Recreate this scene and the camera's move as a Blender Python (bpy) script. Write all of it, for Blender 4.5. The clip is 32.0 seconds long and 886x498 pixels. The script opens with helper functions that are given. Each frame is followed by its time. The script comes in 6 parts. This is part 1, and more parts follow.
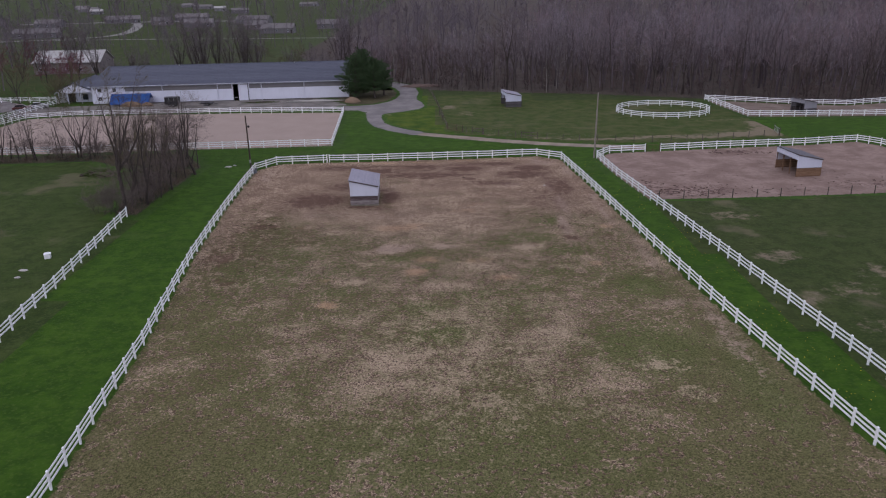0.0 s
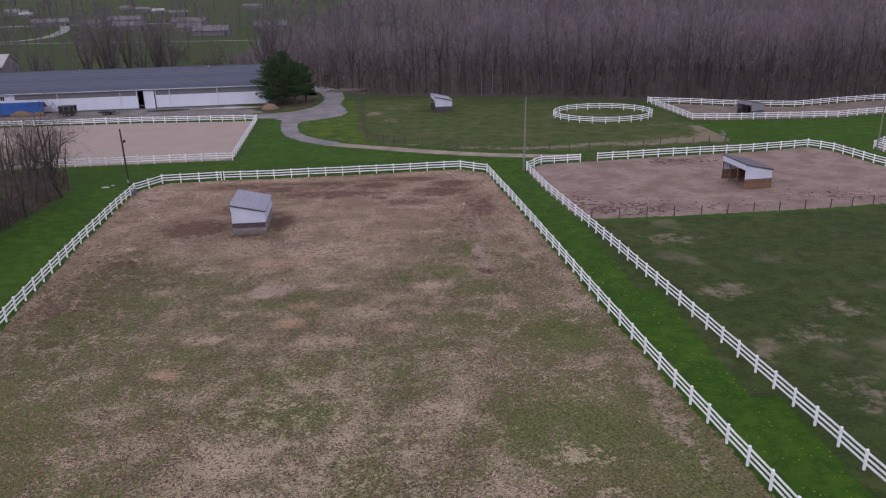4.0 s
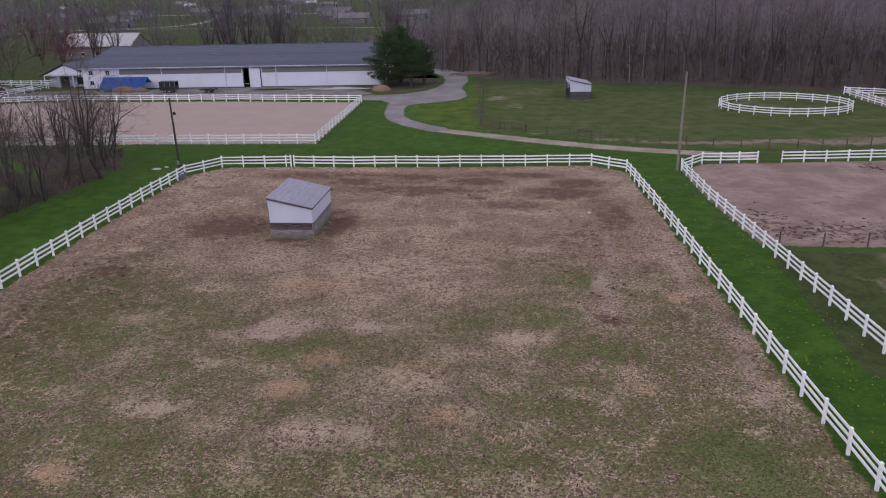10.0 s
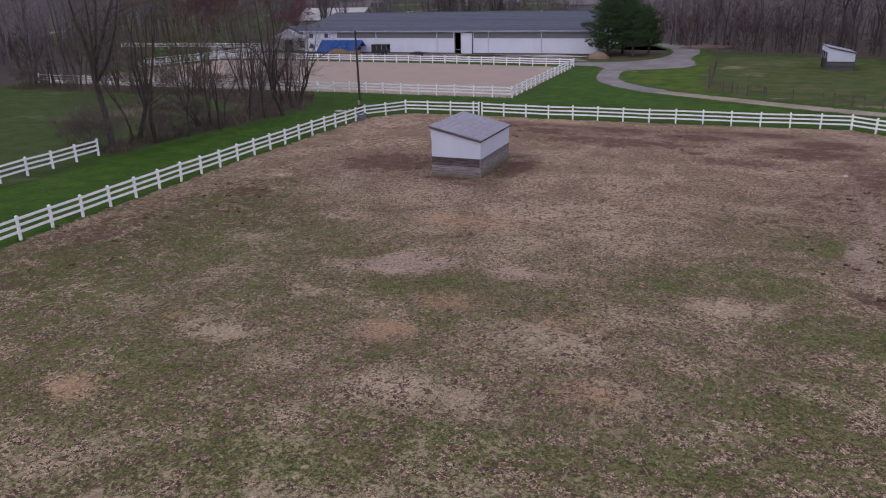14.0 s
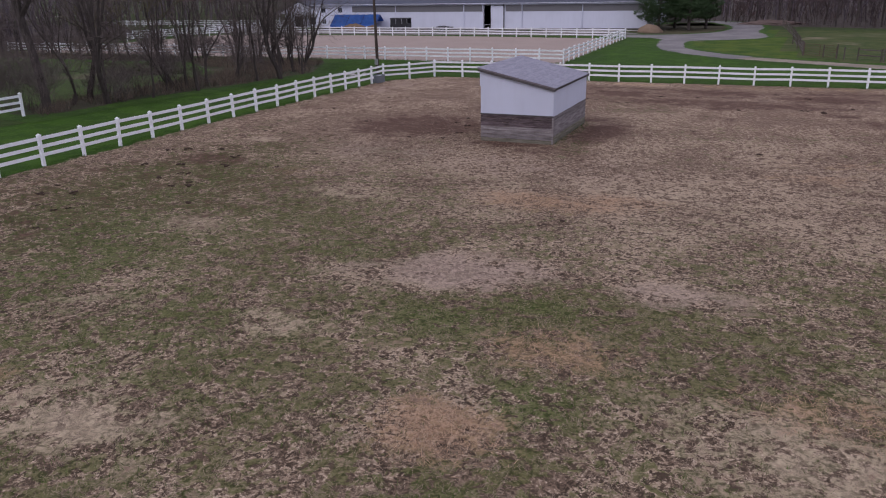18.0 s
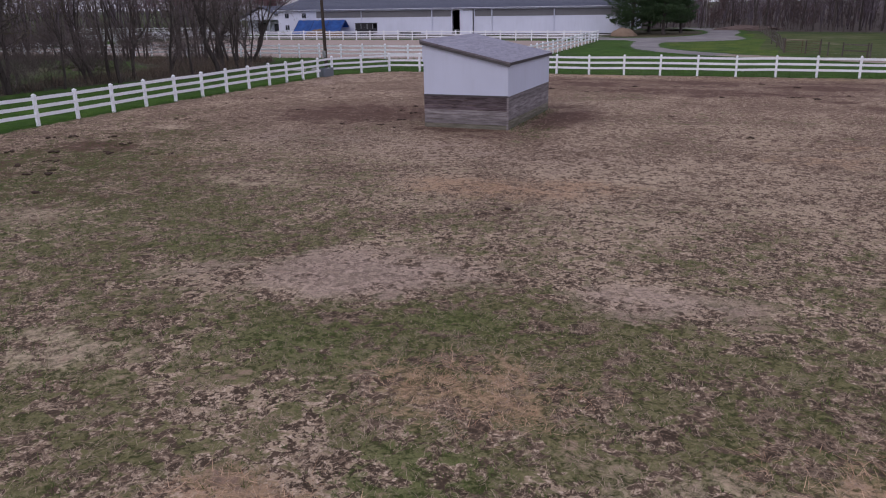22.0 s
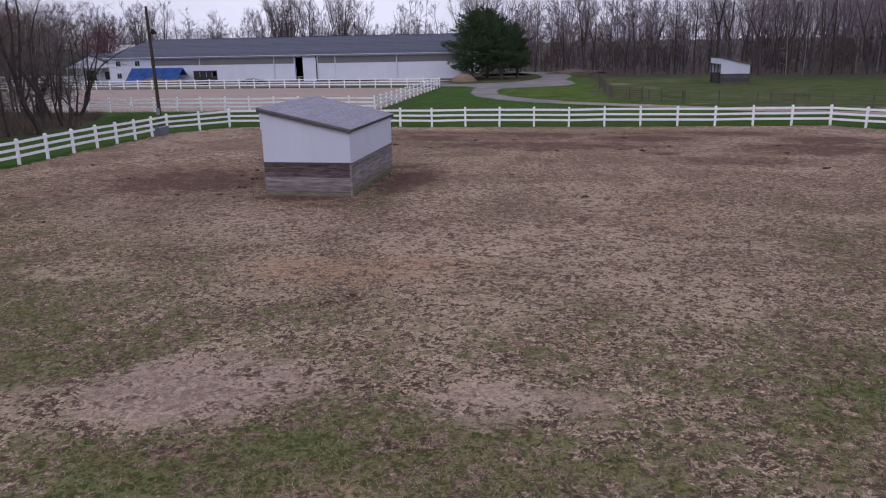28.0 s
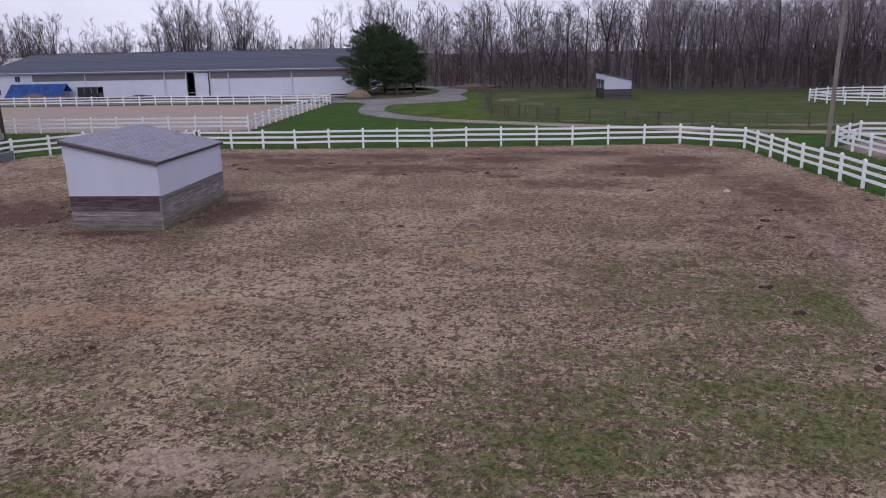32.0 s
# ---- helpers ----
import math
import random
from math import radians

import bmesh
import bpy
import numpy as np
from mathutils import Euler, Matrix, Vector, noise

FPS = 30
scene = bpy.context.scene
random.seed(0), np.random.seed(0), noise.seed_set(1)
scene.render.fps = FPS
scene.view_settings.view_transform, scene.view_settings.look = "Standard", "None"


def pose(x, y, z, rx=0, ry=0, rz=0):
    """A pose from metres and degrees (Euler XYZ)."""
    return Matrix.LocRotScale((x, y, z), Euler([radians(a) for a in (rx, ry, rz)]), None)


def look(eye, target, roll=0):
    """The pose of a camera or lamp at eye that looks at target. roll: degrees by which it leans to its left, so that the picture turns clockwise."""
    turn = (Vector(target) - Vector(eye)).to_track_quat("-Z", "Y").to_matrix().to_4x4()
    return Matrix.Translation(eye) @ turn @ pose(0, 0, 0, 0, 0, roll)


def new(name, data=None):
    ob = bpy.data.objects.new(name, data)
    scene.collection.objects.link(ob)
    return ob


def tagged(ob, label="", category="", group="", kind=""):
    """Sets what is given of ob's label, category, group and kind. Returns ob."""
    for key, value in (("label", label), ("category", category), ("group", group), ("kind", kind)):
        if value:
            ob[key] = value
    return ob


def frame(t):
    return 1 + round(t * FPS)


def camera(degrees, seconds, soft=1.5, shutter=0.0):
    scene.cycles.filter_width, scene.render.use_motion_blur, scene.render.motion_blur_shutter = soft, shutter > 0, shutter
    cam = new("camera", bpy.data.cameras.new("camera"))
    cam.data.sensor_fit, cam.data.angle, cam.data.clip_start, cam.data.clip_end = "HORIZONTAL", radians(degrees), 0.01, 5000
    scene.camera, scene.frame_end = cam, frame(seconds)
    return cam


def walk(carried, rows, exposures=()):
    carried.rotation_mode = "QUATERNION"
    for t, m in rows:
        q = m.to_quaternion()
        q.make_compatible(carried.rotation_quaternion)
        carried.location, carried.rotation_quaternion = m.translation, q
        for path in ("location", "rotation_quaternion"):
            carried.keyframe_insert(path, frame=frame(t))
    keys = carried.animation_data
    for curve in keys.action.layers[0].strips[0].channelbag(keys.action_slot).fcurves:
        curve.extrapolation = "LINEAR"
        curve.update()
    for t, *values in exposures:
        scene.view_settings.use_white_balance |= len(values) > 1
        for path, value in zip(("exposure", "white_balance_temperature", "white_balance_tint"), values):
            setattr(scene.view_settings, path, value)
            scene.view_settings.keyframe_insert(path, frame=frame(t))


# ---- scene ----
import functools

cam = camera(60.74, 32.0, soft=1.1)
# seconds, eye x y z, yaw, pitch, roll
PATH = [
    (0.0, -0.241, 0.314, 29.644, -0.041, -19.682, -0.994),
    (0.5, 0.366, 2.270, 29.582, -0.995, -19.715, -1.001),
    (1.0, 1.048, 4.228, 29.518, -2.436, -19.733, -1.017),
    (1.5, 1.828, 6.162, 29.434, -4.098, -19.764, -1.017),
    (2.0, 2.761, 8.073, 29.253, -5.437, -19.761, -1.062),
    (2.5, 3.726, 9.892, 29.006, -6.183, -19.756, -1.096),
    (4.5, 7.778, 16.890, 27.668, -1.970, -19.527, -1.174),
    (5.0, 8.722, 18.683, 27.377, -0.742, -19.493, -1.197),
    (5.5, 9.537, 20.488, 27.157, 0.260, -19.495, -1.185),
    (6.0, 10.155, 22.306, 26.838, 0.939, -19.484, -1.201),
    (6.5, 10.532, 24.230, 26.433, 1.429, -19.448, -1.198),
    (7.0, 10.763, 26.155, 25.923, 1.779, -19.467, -1.176),
    (7.5, 10.858, 28.251, 25.282, 2.023, -19.495, -1.202),
    (8.0, 10.927, 30.496, 24.494, 2.244, -19.512, -1.199),
    (8.5, 10.979, 32.775, 23.668, 2.445, -19.532, -1.203),
    (9.0, 10.937, 35.176, 22.847, 2.674, -19.554, -1.228),
    (9.5, 10.813, 37.749, 21.966, 3.937, -19.539, -1.224),
    (10.0, 10.673, 40.461, 21.098, 7.717, -19.451, -1.257),
    (10.5, 10.578, 43.089, 20.160, 10.229, -19.385, -1.316),
    (11.0, 10.470, 45.602, 19.125, 11.563, -19.374, -1.351),
    (11.5, 10.376, 47.789, 18.131, 13.238, -19.261, -1.394),
    (12.0, 10.553, 48.902, 17.156, 15.263, -19.194, -1.420),
    (12.5, 10.819, 49.239, 16.115, 18.395, -19.161, -1.348),
    (13.0, 11.103, 49.530, 15.123, 21.193, -19.062, -1.363),
    (13.5, 11.208, 50.167, 14.169, 23.288, -19.033, -1.322),
    (14.0, 10.927, 51.028, 13.380, 24.603, -19.088, -1.241),
    (14.5, 10.087, 52.321, 12.842, 25.489, -19.091, -1.163),
    (15.0, 8.799, 53.953, 12.262, 26.029, -19.080, -1.099),
    (15.5, 7.414, 55.716, 11.461, 26.329, -19.077, -1.067),
    (17.5, 2.958, 63.625, 8.253, 26.049, -19.117, -1.096),
    (18.0, 2.305, 65.195, 7.618, 25.806, -19.086, -1.050),
    (18.5, 1.741, 66.741, 6.923, 25.558, -19.001, -1.014),
    (19.0, 1.440, 67.842, 6.370, 25.227, -18.934, -0.989),
    (19.5, 1.437, 68.156, 5.918, 25.208, -18.973, -0.978),
    (20.0, 1.486, 68.193, 5.598, 25.303, -18.970, -0.988),
    (20.5, 1.666, 68.455, 5.365, 25.058, -18.962, -0.978),
    (21.0, 1.756, 69.054, 5.230, 24.772, -18.578, -0.954),
    (21.5, 1.707, 69.942, 5.147, 24.482, -18.017, -0.958),
    (22.0, 1.533, 70.910, 5.148, 24.101, -17.862, -0.957),
    (22.5, 1.441, 71.425, 5.214, 24.212, -17.784, -0.959),
    (23.0, 1.432, 71.679, 5.594, 24.983, -15.917, -1.152),
    (23.5, 1.272, 71.712, 5.733, 24.816, -15.968, -1.226),
    (24.0, 1.136, 71.706, 5.894, 24.617, -16.005, -1.238),
    (24.5, 1.054, 71.710, 6.003, 24.445, -16.056, -1.256),
    (26.5, 0.671, 71.683, 6.359, 23.619, -15.664, -1.285),
    (27.0, 0.843, 71.700, 6.371, 21.964, -15.497, -1.267),
    (27.5, 1.183, 71.756, 6.303, 17.057, -15.357, -1.236),
    (28.0, 1.594, 71.778, 6.190, 12.815, -15.218, -1.153),
    (28.5, 2.188, 71.890, 6.031, 10.500, -14.998, -1.137),
    (29.0, 2.988, 72.096, 5.907, 9.324, -14.767, -1.158),
    (29.5, 3.951, 72.380, 5.949, 8.623, -14.598, -1.104),
    (30.0, 4.578, 72.519, 6.108, 8.191, -14.556, -1.116),
    (30.5, 4.885, 72.497, 6.348, 7.928, -14.578, -1.146),
    (31.0, 5.240, 72.557, 6.545, 7.514, -14.582, -1.125),
    (31.5, 5.624, 72.739, 6.710, 7.214, -14.548, -1.108),
    (32.0, 5.934, 72.995, 6.847, 7.013, -14.556, -1.115),
]
EXPOSURES = [(0.0, -0.03, 6000, 18), (2.5, 0.06, 6000, 19), (6.0, 0.25, 6050, 20), (9.0, 0.22, 6050, 20), (14.0, 0.08, 6050, 20), (19.0, 0.05, 6000, 20), (32.0, 0.04, 5900, 20)]
walk(cam, [(t, pose(x, y, z, 90 + pitch, 0, yaw) @ pose(0, 0, 0, 0, 0, roll)) for t, x, y, z, yaw, pitch, roll in PATH], EXPOSURES)

# ---- sky and sun: an overcast evening ----
world = bpy.data.worlds.new("overcast_sky")
scene.world = world
world.use_nodes = True
wn = world.node_tree.nodes
wl = world.node_tree.links
SUN_ELEVATION, SUN_AZIMUTH = radians(38), radians(215)
sky = wn.new("ShaderNodeTexSky")
sky.sky_type, sky.sun_disc = "NISHITA", False
sky.sun_elevation, sky.sun_rotation = SUN_ELEVATION, SUN_AZIMUTH
sky.air_density, sky.dust_density = 1.0, 3.0
coords = wn.new("ShaderNodeTexCoord")
stretch = wn.new("ShaderNodeMapping")
stretch.inputs["Scale"].default_value = (1.0, 1.0, 3.5)
cloud = wn.new("ShaderNodeTexNoise")
cloud.inputs["Scale"].default_value, cloud.inputs["Detail"].default_value = 3.0, 6.0
tone = wn.new("ShaderNodeValToRGB")
tone.color_ramp.elements[0].position, tone.color_ramp.elements[0].color = 0.35, (6.5, 6.4, 7.1, 1)
tone.color_ramp.elements[1].position, tone.color_ramp.elements[1].color = 0.65, (8.7, 8.6, 9.3, 1)
cover = wn.new("ShaderNodeMix")
cover.data_type = "RGBA"
cover.inputs[0].default_value = 0.88
wl.new(coords.outputs["Generated"], stretch.inputs["Vector"])
wl.new(stretch.outputs["Vector"], cloud.inputs["Vector"])
wl.new(cloud.outputs["Fac"], tone.inputs["Fac"])
wl.new(sky.outputs["Color"], cover.inputs[6])
wl.new(tone.outputs["Color"], cover.inputs[7])
wl.new(cover.outputs[2], wn["Background"].inputs["Color"])
wn["Background"].inputs["Strength"].default_value = 0.10

sun_data = bpy.data.lights.new("sun", "SUN")
sun_data.energy, sun_data.angle, sun_data.color = 0.5, radians(25), (1.0, 0.95, 0.9)
sun = new("sun", sun_data)
sun.matrix_world = look((0, 0, 80), Vector((0, 0, 80)) - Vector((math.sin(SUN_AZIMUTH) * math.cos(SUN_ELEVATION), math.cos(SUN_AZIMUTH) * math.cos(SUN_ELEVATION), math.sin(SUN_ELEVATION))))


# ---- material helpers ----
def material(name, rough=0.85, metal=0.0, spec=0.3):
    m = bpy.data.materials.new(name)
    m.use_nodes = True
    b = m.node_tree.nodes["Principled BSDF"]
    b.inputs["Roughness"].default_value, b.inputs["Metallic"].default_value = rough, metal
    b.inputs["Specular IOR Level"].default_value = spec
    return m, m.node_tree, b


def where(nt, kind="Object"):
    return nt.nodes.new("ShaderNodeTexCoord").outputs[kind]


def stretched(nt, vec, sx, sy, sz, spin=0.0):
    n = nt.nodes.new("ShaderNodeMapping")
    n.inputs["Scale"].default_value = (sx, sy, sz)
    n.inputs["Rotation"].default_value = (0, 0, spin)
    nt.links.new(vec, n.inputs["Vector"])
    return n.outputs["Vector"]


def grain(nt, vec, size, detail=3.0, rough=0.55, warp=0.0):
    """Noise whose lumps are about size metres."""
    n = nt.nodes.new("ShaderNodeTexNoise")
    n.inputs["Scale"].default_value, n.inputs["Detail"].default_value = 1.0 / size, detail
    n.inputs["Roughness"].default_value, n.inputs["Distortion"].default_value = rough, warp
    nt.links.new(vec, n.inputs["Vector"])
    return n.outputs["Fac"]


def plug(nt, socket, value):
    if isinstance(value, (int, float)):
        socket.default_value = value
    elif isinstance(value, tuple):
        socket.default_value = (*value, 1)[:4]
    else:
        nt.links.new(value, socket)


def calc(nt, op, a, b=0.0, clamp=False):
    n = nt.nodes.new("ShaderNodeMath")
    n.operation, n.use_clamp = op, clamp
    plug(nt, n.inputs[0], a)
    plug(nt, n.inputs[1], b)
    return n.outputs[0]


def between(nt, fac, low, high):
    """0 below low, 1 above high, smooth between."""
    n = nt.nodes.new("ShaderNodeMapRange")
    n.interpolation_type = "SMOOTHSTEP"
    plug(nt, n.inputs[0], fac)
    n.inputs[1].default_value, n.inputs[2].default_value = low, high
    return n.outputs[0]


def blend(nt, fac, a, b):
    n = nt.nodes.new("ShaderNodeMix")
    n.data_type = "RGBA"
    plug(nt, n.inputs[0], fac)
    plug(nt, n.inputs[6], a)
    plug(nt, n.inputs[7], b)
    return n.outputs[2]


def field(nt, name):
    n = nt.nodes.new("ShaderNodeAttribute")
    n.attribute_name = name
    return n.outputs["Fac"]


def relief(nt, bsdf, height, depth, strength=1.0):
    n = nt.nodes.new("ShaderNodeBump")
    n.inputs["Distance"].default_value, n.inputs["Strength"].default_value = depth, strength
    nt.links.new(height, n.inputs["Height"])
    nt.links.new(n.outputs["Normal"], bsdf.inputs["Normal"])


def by_piece(nt):
    return nt.nodes.new("ShaderNodeObjectInfo").outputs["Random"]


def grass_colour(nt, vec, lush):
    """Green turf with paler, drier and darker patches. lush: 0 dull olive to 1 fresh green."""
    dull_a, dull_b = (0.043, 0.053, 0.020), (0.071, 0.071, 0.033)
    fresh_a, fresh_b = (0.035, 0.083, 0.007), (0.057, 0.116, 0.012)
    wide, fine = grain(nt, vec, 9.0, 4.0), grain(nt, vec, 0.35, 4.0, 0.7)
    a = blend(nt, lush, dull_a, fresh_a)
    b = blend(nt, lush, dull_b, fresh_b)
    c = blend(nt, calc(nt, "MULTIPLY", between(nt, wide, 0.36, 0.64), 0.6), a, b)
    c = blend(nt, calc(nt, "MULTIPLY", between(nt, grain(nt, vec, 1.6, 4.0, 0.6), 0.62, 0.38), 0.7), c, blend(nt, lush, (0.030, 0.037, 0.014), (0.021, 0.054, 0.006)))
    return blend(nt, calc(nt, "MULTIPLY", between(nt, fine, 0.48, 0.72), 0.5), c, blend(nt, lush, (0.105, 0.100, 0.046), (0.085, 0.138, 0.022))), fine


# ---- mesh helpers ----
def mesh_of(name, verts, faces, mat=None, smooth=False):
    me = bpy.data.meshes.new(name)
    me.from_pydata([tuple(v) for v in verts], [], faces)
    if mat:
        me.materials.append(mat)
    if smooth:
        me.shade_smooth()
    me.update()
    return me


def part(name, bm, mat, parent, label="", at=None):
    """Links a bmesh or a mesh as one mesh object under a thing or part."""
    if isinstance(bm, bmesh.types.BMesh):
        me = bpy.data.meshes.new(name)
        bm.to_mesh(me)
        bm.free()
    else:
        me = bm
    if mat and not me.materials:
        me.materials.append(mat)
    ob = new(name, me)
    ob.parent = parent
    if at is not None:
        ob.matrix_basis = at
    return tagged(ob, label)


def thing(name, label, category, group="", at=None, kind=""):
    ob = new(name)
    ob.empty_display_size = 0.3
    if at is not None:
        ob.matrix_basis = at
    return tagged(ob, label, category, group, kind)


def box_bm(x0, y0, z0, x1, y1, z1, bevel=0.0, bm=None):
    bm = bm or bmesh.new()
    made = bmesh.ops.create_cube(bm, size=1.0)["verts"]
    for v in made:
        v.co = Vector((x0 + (v.co.x + 0.5) * (x1 - x0), y0 + (v.co.y + 0.5) * (y1 - y0), z0 + (v.co.z + 0.5) * (z1 - z0)))
    if bevel:
        edges = {e for v in made for e in v.link_edges}
        bmesh.ops.bevel(bm, geom=list(edges), offset=bevel, segments=1, affect="EDGES", clamp_overlap=True)
    return bm


def prism_bm(outline, lift):
    """A solid from a flat outline of points, pushed by the vector lift."""
    bm = bmesh.new()
    a = [bm.verts.new(p) for p in outline]
    b = [bm.verts.new(Vector(p) + Vector(lift)) for p in outline]
    n = len(a)
    bm.faces.new(a[::-1])
    bm.faces.new(b)
    for i in range(n):
        bm.faces.new((a[i], a[(i + 1) % n], b[(i + 1) % n], b[i]))
    bmesh.ops.recalc_face_normals(bm, faces=bm.faces[:])
    return bm


def tube_bm(points, radii, sides=8, bm=None):
    bm = bm or bmesh.new()
    rings = []
    for i, p in enumerate(points):
        d = (Vector(points[min(i + 1, len(points) - 1)]) - Vector(points[max(i - 1, 0)])).normalized()
        u = d.orthogonal().normalized()
        w = d.cross(u)
        rings.append([bm.verts.new(Vector(p) + radii[i] * (math.cos(k * math.tau / sides) * u + math.sin(k * math.tau / sides) * w)) for k in range(sides)])
    for a, b in zip(rings, rings[1:]):
        for k in range(sides):
            bm.faces.new((a[k], a[(k + 1) % sides], b[(k + 1) % sides], b[k]))
    bm.faces.new(rings[0][::-1])
    bm.faces.new(rings[-1])
    return bm


def inside(poly, x, y):
    """Signed distance in metres of points to a polygon's edge, positive inside."""
    x, y = np.asarray(x, float), np.asarray(y, float)
    best, odd = np.full(x.shape, 1e9), np.zeros(x.shape, bool)
    for (ax, ay), (bx, by) in zip(poly, poly[1:] + poly[:1]):
        dx, dy = bx - ax, by - ay
        s = np.clip(((x - ax) * dx + (y - ay) * dy) / (dx * dx + dy * dy), 0, 1)
        best = np.minimum(best, np.hypot(x - ax - s * dx, y - ay - s * dy))
        cross = (ay > y) != (by > y)
        odd ^= cross & (x < (bx - ax) * (y - ay) / (by - ay + 1e-12) + ax)
    return np.where(odd, best, -best)


def swell(x, y):
    """The gentle rise of the ground west of the paddock."""
    ease = lambda k: np.clip(k, 0, 1) ** 2 * (3 - 2 * np.clip(k, 0, 1))
    x, y = np.asarray(x, float), np.asarray(y, float)
    return 0.42 * ease((-18 - x) / 30) * ease((y - 30) / 40) * ease((135 - y) / 32) * ease((x + 110) / 50)


def sheet(name, poly, z, mat, step, label, fields=None, margin=0.6):
    """A ground sheet over a polygon, with the distance to its border in the field 'edge'."""
    xs, ys = [p[0] for p in poly], [p[1] for p in poly]
    gx = np.arange(min(xs) - step, max(xs) + 2 * step, step)
    gy = np.arange(min(ys) - step, max(ys) + 2 * step, step)
    X, Y = np.meshgrid(gx, gy)
    d = inside(poly, X, Y)
    ny, nx = X.shape
    keep = np.maximum.reduce([d[:-1, :-1], d[1:, :-1], d[:-1, 1:], d[1:, 1:]]) > -margin
    used = np.full(X.size, -1)
    quads = [(j * nx + i, j * nx + i + 1, (j + 1) * nx + i + 1, (j + 1) * nx + i) for j, i in zip(*np.nonzero(keep))]
    ids = np.unique(np.array(quads))
    used[ids] = np.arange(len(ids))
    fx, fy = X.ravel()[ids], Y.ravel()[ids]
    fz = z + swell(fx, fy)
    me = mesh_of(name, np.stack([fx, fy, fz], 1).tolist(), used[np.array(quads)].tolist(), mat)
    put_field(me, "edge", d.ravel()[ids])
    for key, rule in (fields or {}).items():
        put_field(me, key, rule(fx, fy))
    return tagged(new(name, me), label, "ground", kind="structure")


def put_field(me, name, values):
    me.attributes.new(name, "FLOAT", "POINT").data.foreach_set("value", np.asarray(values, np.float32))


def spots(x, y, places):
    """The strongest of soft spots (x, y, half width, half depth, strength) at each point."""
    out = np.zeros(len(x))
    for cx, cy, rx, ry, s in places:
        out = np.maximum(out, s * np.clip(1.45 - np.hypot((x - cx) / rx, (y - cy) / ry), 0, 1))
    return out


# ---- the plan, in metres ----
PADDOCK = [(-21.5, -15), (-24.9, 39.8), (-26.3, 59.5), (-28.65, 81), (-29.95, 100), (-30.65, 114.3), (-31.0, 122.9), (-28.4, 127.6), (-20.5, 128.5),
           (-12, 128.6), (3.5, 129.5), (16.6, 130.6), (20.4, 127.6), (21.7, 114), (22.85, 100), (24.6, 77.7), (26.05, 62), (28.2, 43), (34.5, -15)]
LANE_EAST = [(26.65, 128.2), (27.3, 116.0), (29.4, 97.0), (31.3, 78.5), (32.75, 63.5), (33.8, 51.5), (40, -10)]
LANE_WEST = [(-42.2, 96.9), (-39.95, 72.2), (-39.1, 60.1), (-34, -10)]
ARENA = [(-20.9, 142.4), (-44, 141.4), (-66, 140.0), (-101, 138.5), (-97.5, 178.5), (-88, 181.6), (-48, 182.4), (-23.2, 180.8)]
CORRAL = [(26.65, 128.2), (29.6, 131.9), (36.1, 132.6), (38.9, 132.9), (52, 134.6), (66, 135.8), (76.6, 138.0), (79, 134.3), (80.3, 125.3), (82.6, 113.9), (84.6, 106.4),
          (76, 105.0), (61, 103.3), (44, 102.4), (28.9, 102.2), (27.3, 116.0)]
GREEN = [(-3.4, 216), (1.2, 158), (5.0, 153.2), (14.5, 147.6), (26.2, 142.9), (43, 140.5), (65, 144.5), (66.5, 165), (65.8, 191), (40, 202), (18.7, 208)]
FAR_PEN = [(65.8, 190.0), (67.4, 166.2), (77, 164.9), (97, 164.2), (123, 170.7), (123.5, 182.8), (116.5, 183.5), (106.6, 181.3), (95, 178), (83, 181.5)]
PEN2 = [(86.5, 135.2), (89.9, 138.1), (99, 140.5), (130, 144), (132, 112), (88.6, 119)]
FIELD_EAST = [(28.9, 101.8), (44, 102), (61, 102.9), (76, 104.6), (160, 116), (160, -30), (42, -30), (33.8, 51.5), (32.7, 63.5), (31.2, 78.5), (29.4, 97.0)]
FIELD_WEST = [(-42.6, 96), (-40.5, 72), (-39.6, 60), (-33, -30), (-190, -30), (-190, 133), (-52, 134), (-46, 118)]
THICKET = [(-41.0, 97), (-41.3, 106), (-40.6, 116), (-41.2, 127), (-47, 138), (-101, 137.5), (-101, 130), (-62, 132.5), (-49, 123), (-46, 104), (-44, 97)]

# worn places of the paddock: x, y, half width, half depth, strength
DUST = [(-6.2, 83.4, 2.3, 1.6, 1), (-4.2, 84.0, 1.7, 1.0, 0.8), (-8.3, 82.2, 1.5, 1.0, 0.6), (-0.2, 84.0, 1.8, 1.1, 0.7), (-8.2, 97.0, 6, 3, 0.5), (-13, 110, 4, 6, 0.5), (5, 122, 14, 5, 0.4), (-16.6, 97.5, 4, 2.5, 0.6),
        (21.8, 67, 1.8, 1.5, 0.6), (24.6, 60, 1.2, 9, 0.65), (22.6, 82, 0.9, 12, 0.6), (21.3, 100, 0.9, 12, 0.65), (16.5, 126, 3.5, 2.5, 0.7), (16.4, 101, 0.8, 6, 1.0), (15.2, 92, 0.8, 5, 0.9), (16.0, 110, 0.8, 4, 0.8), (20.2, 118, 1.2, 8, 0.6),
        (-28, 119, 1.8, 6, 0.5), (10, 112, 3, 1.5, 0.5), (-16, 127.0, 5, 1.0, 0.6), (12.5, 119, 3, 1.5, 0.5)]
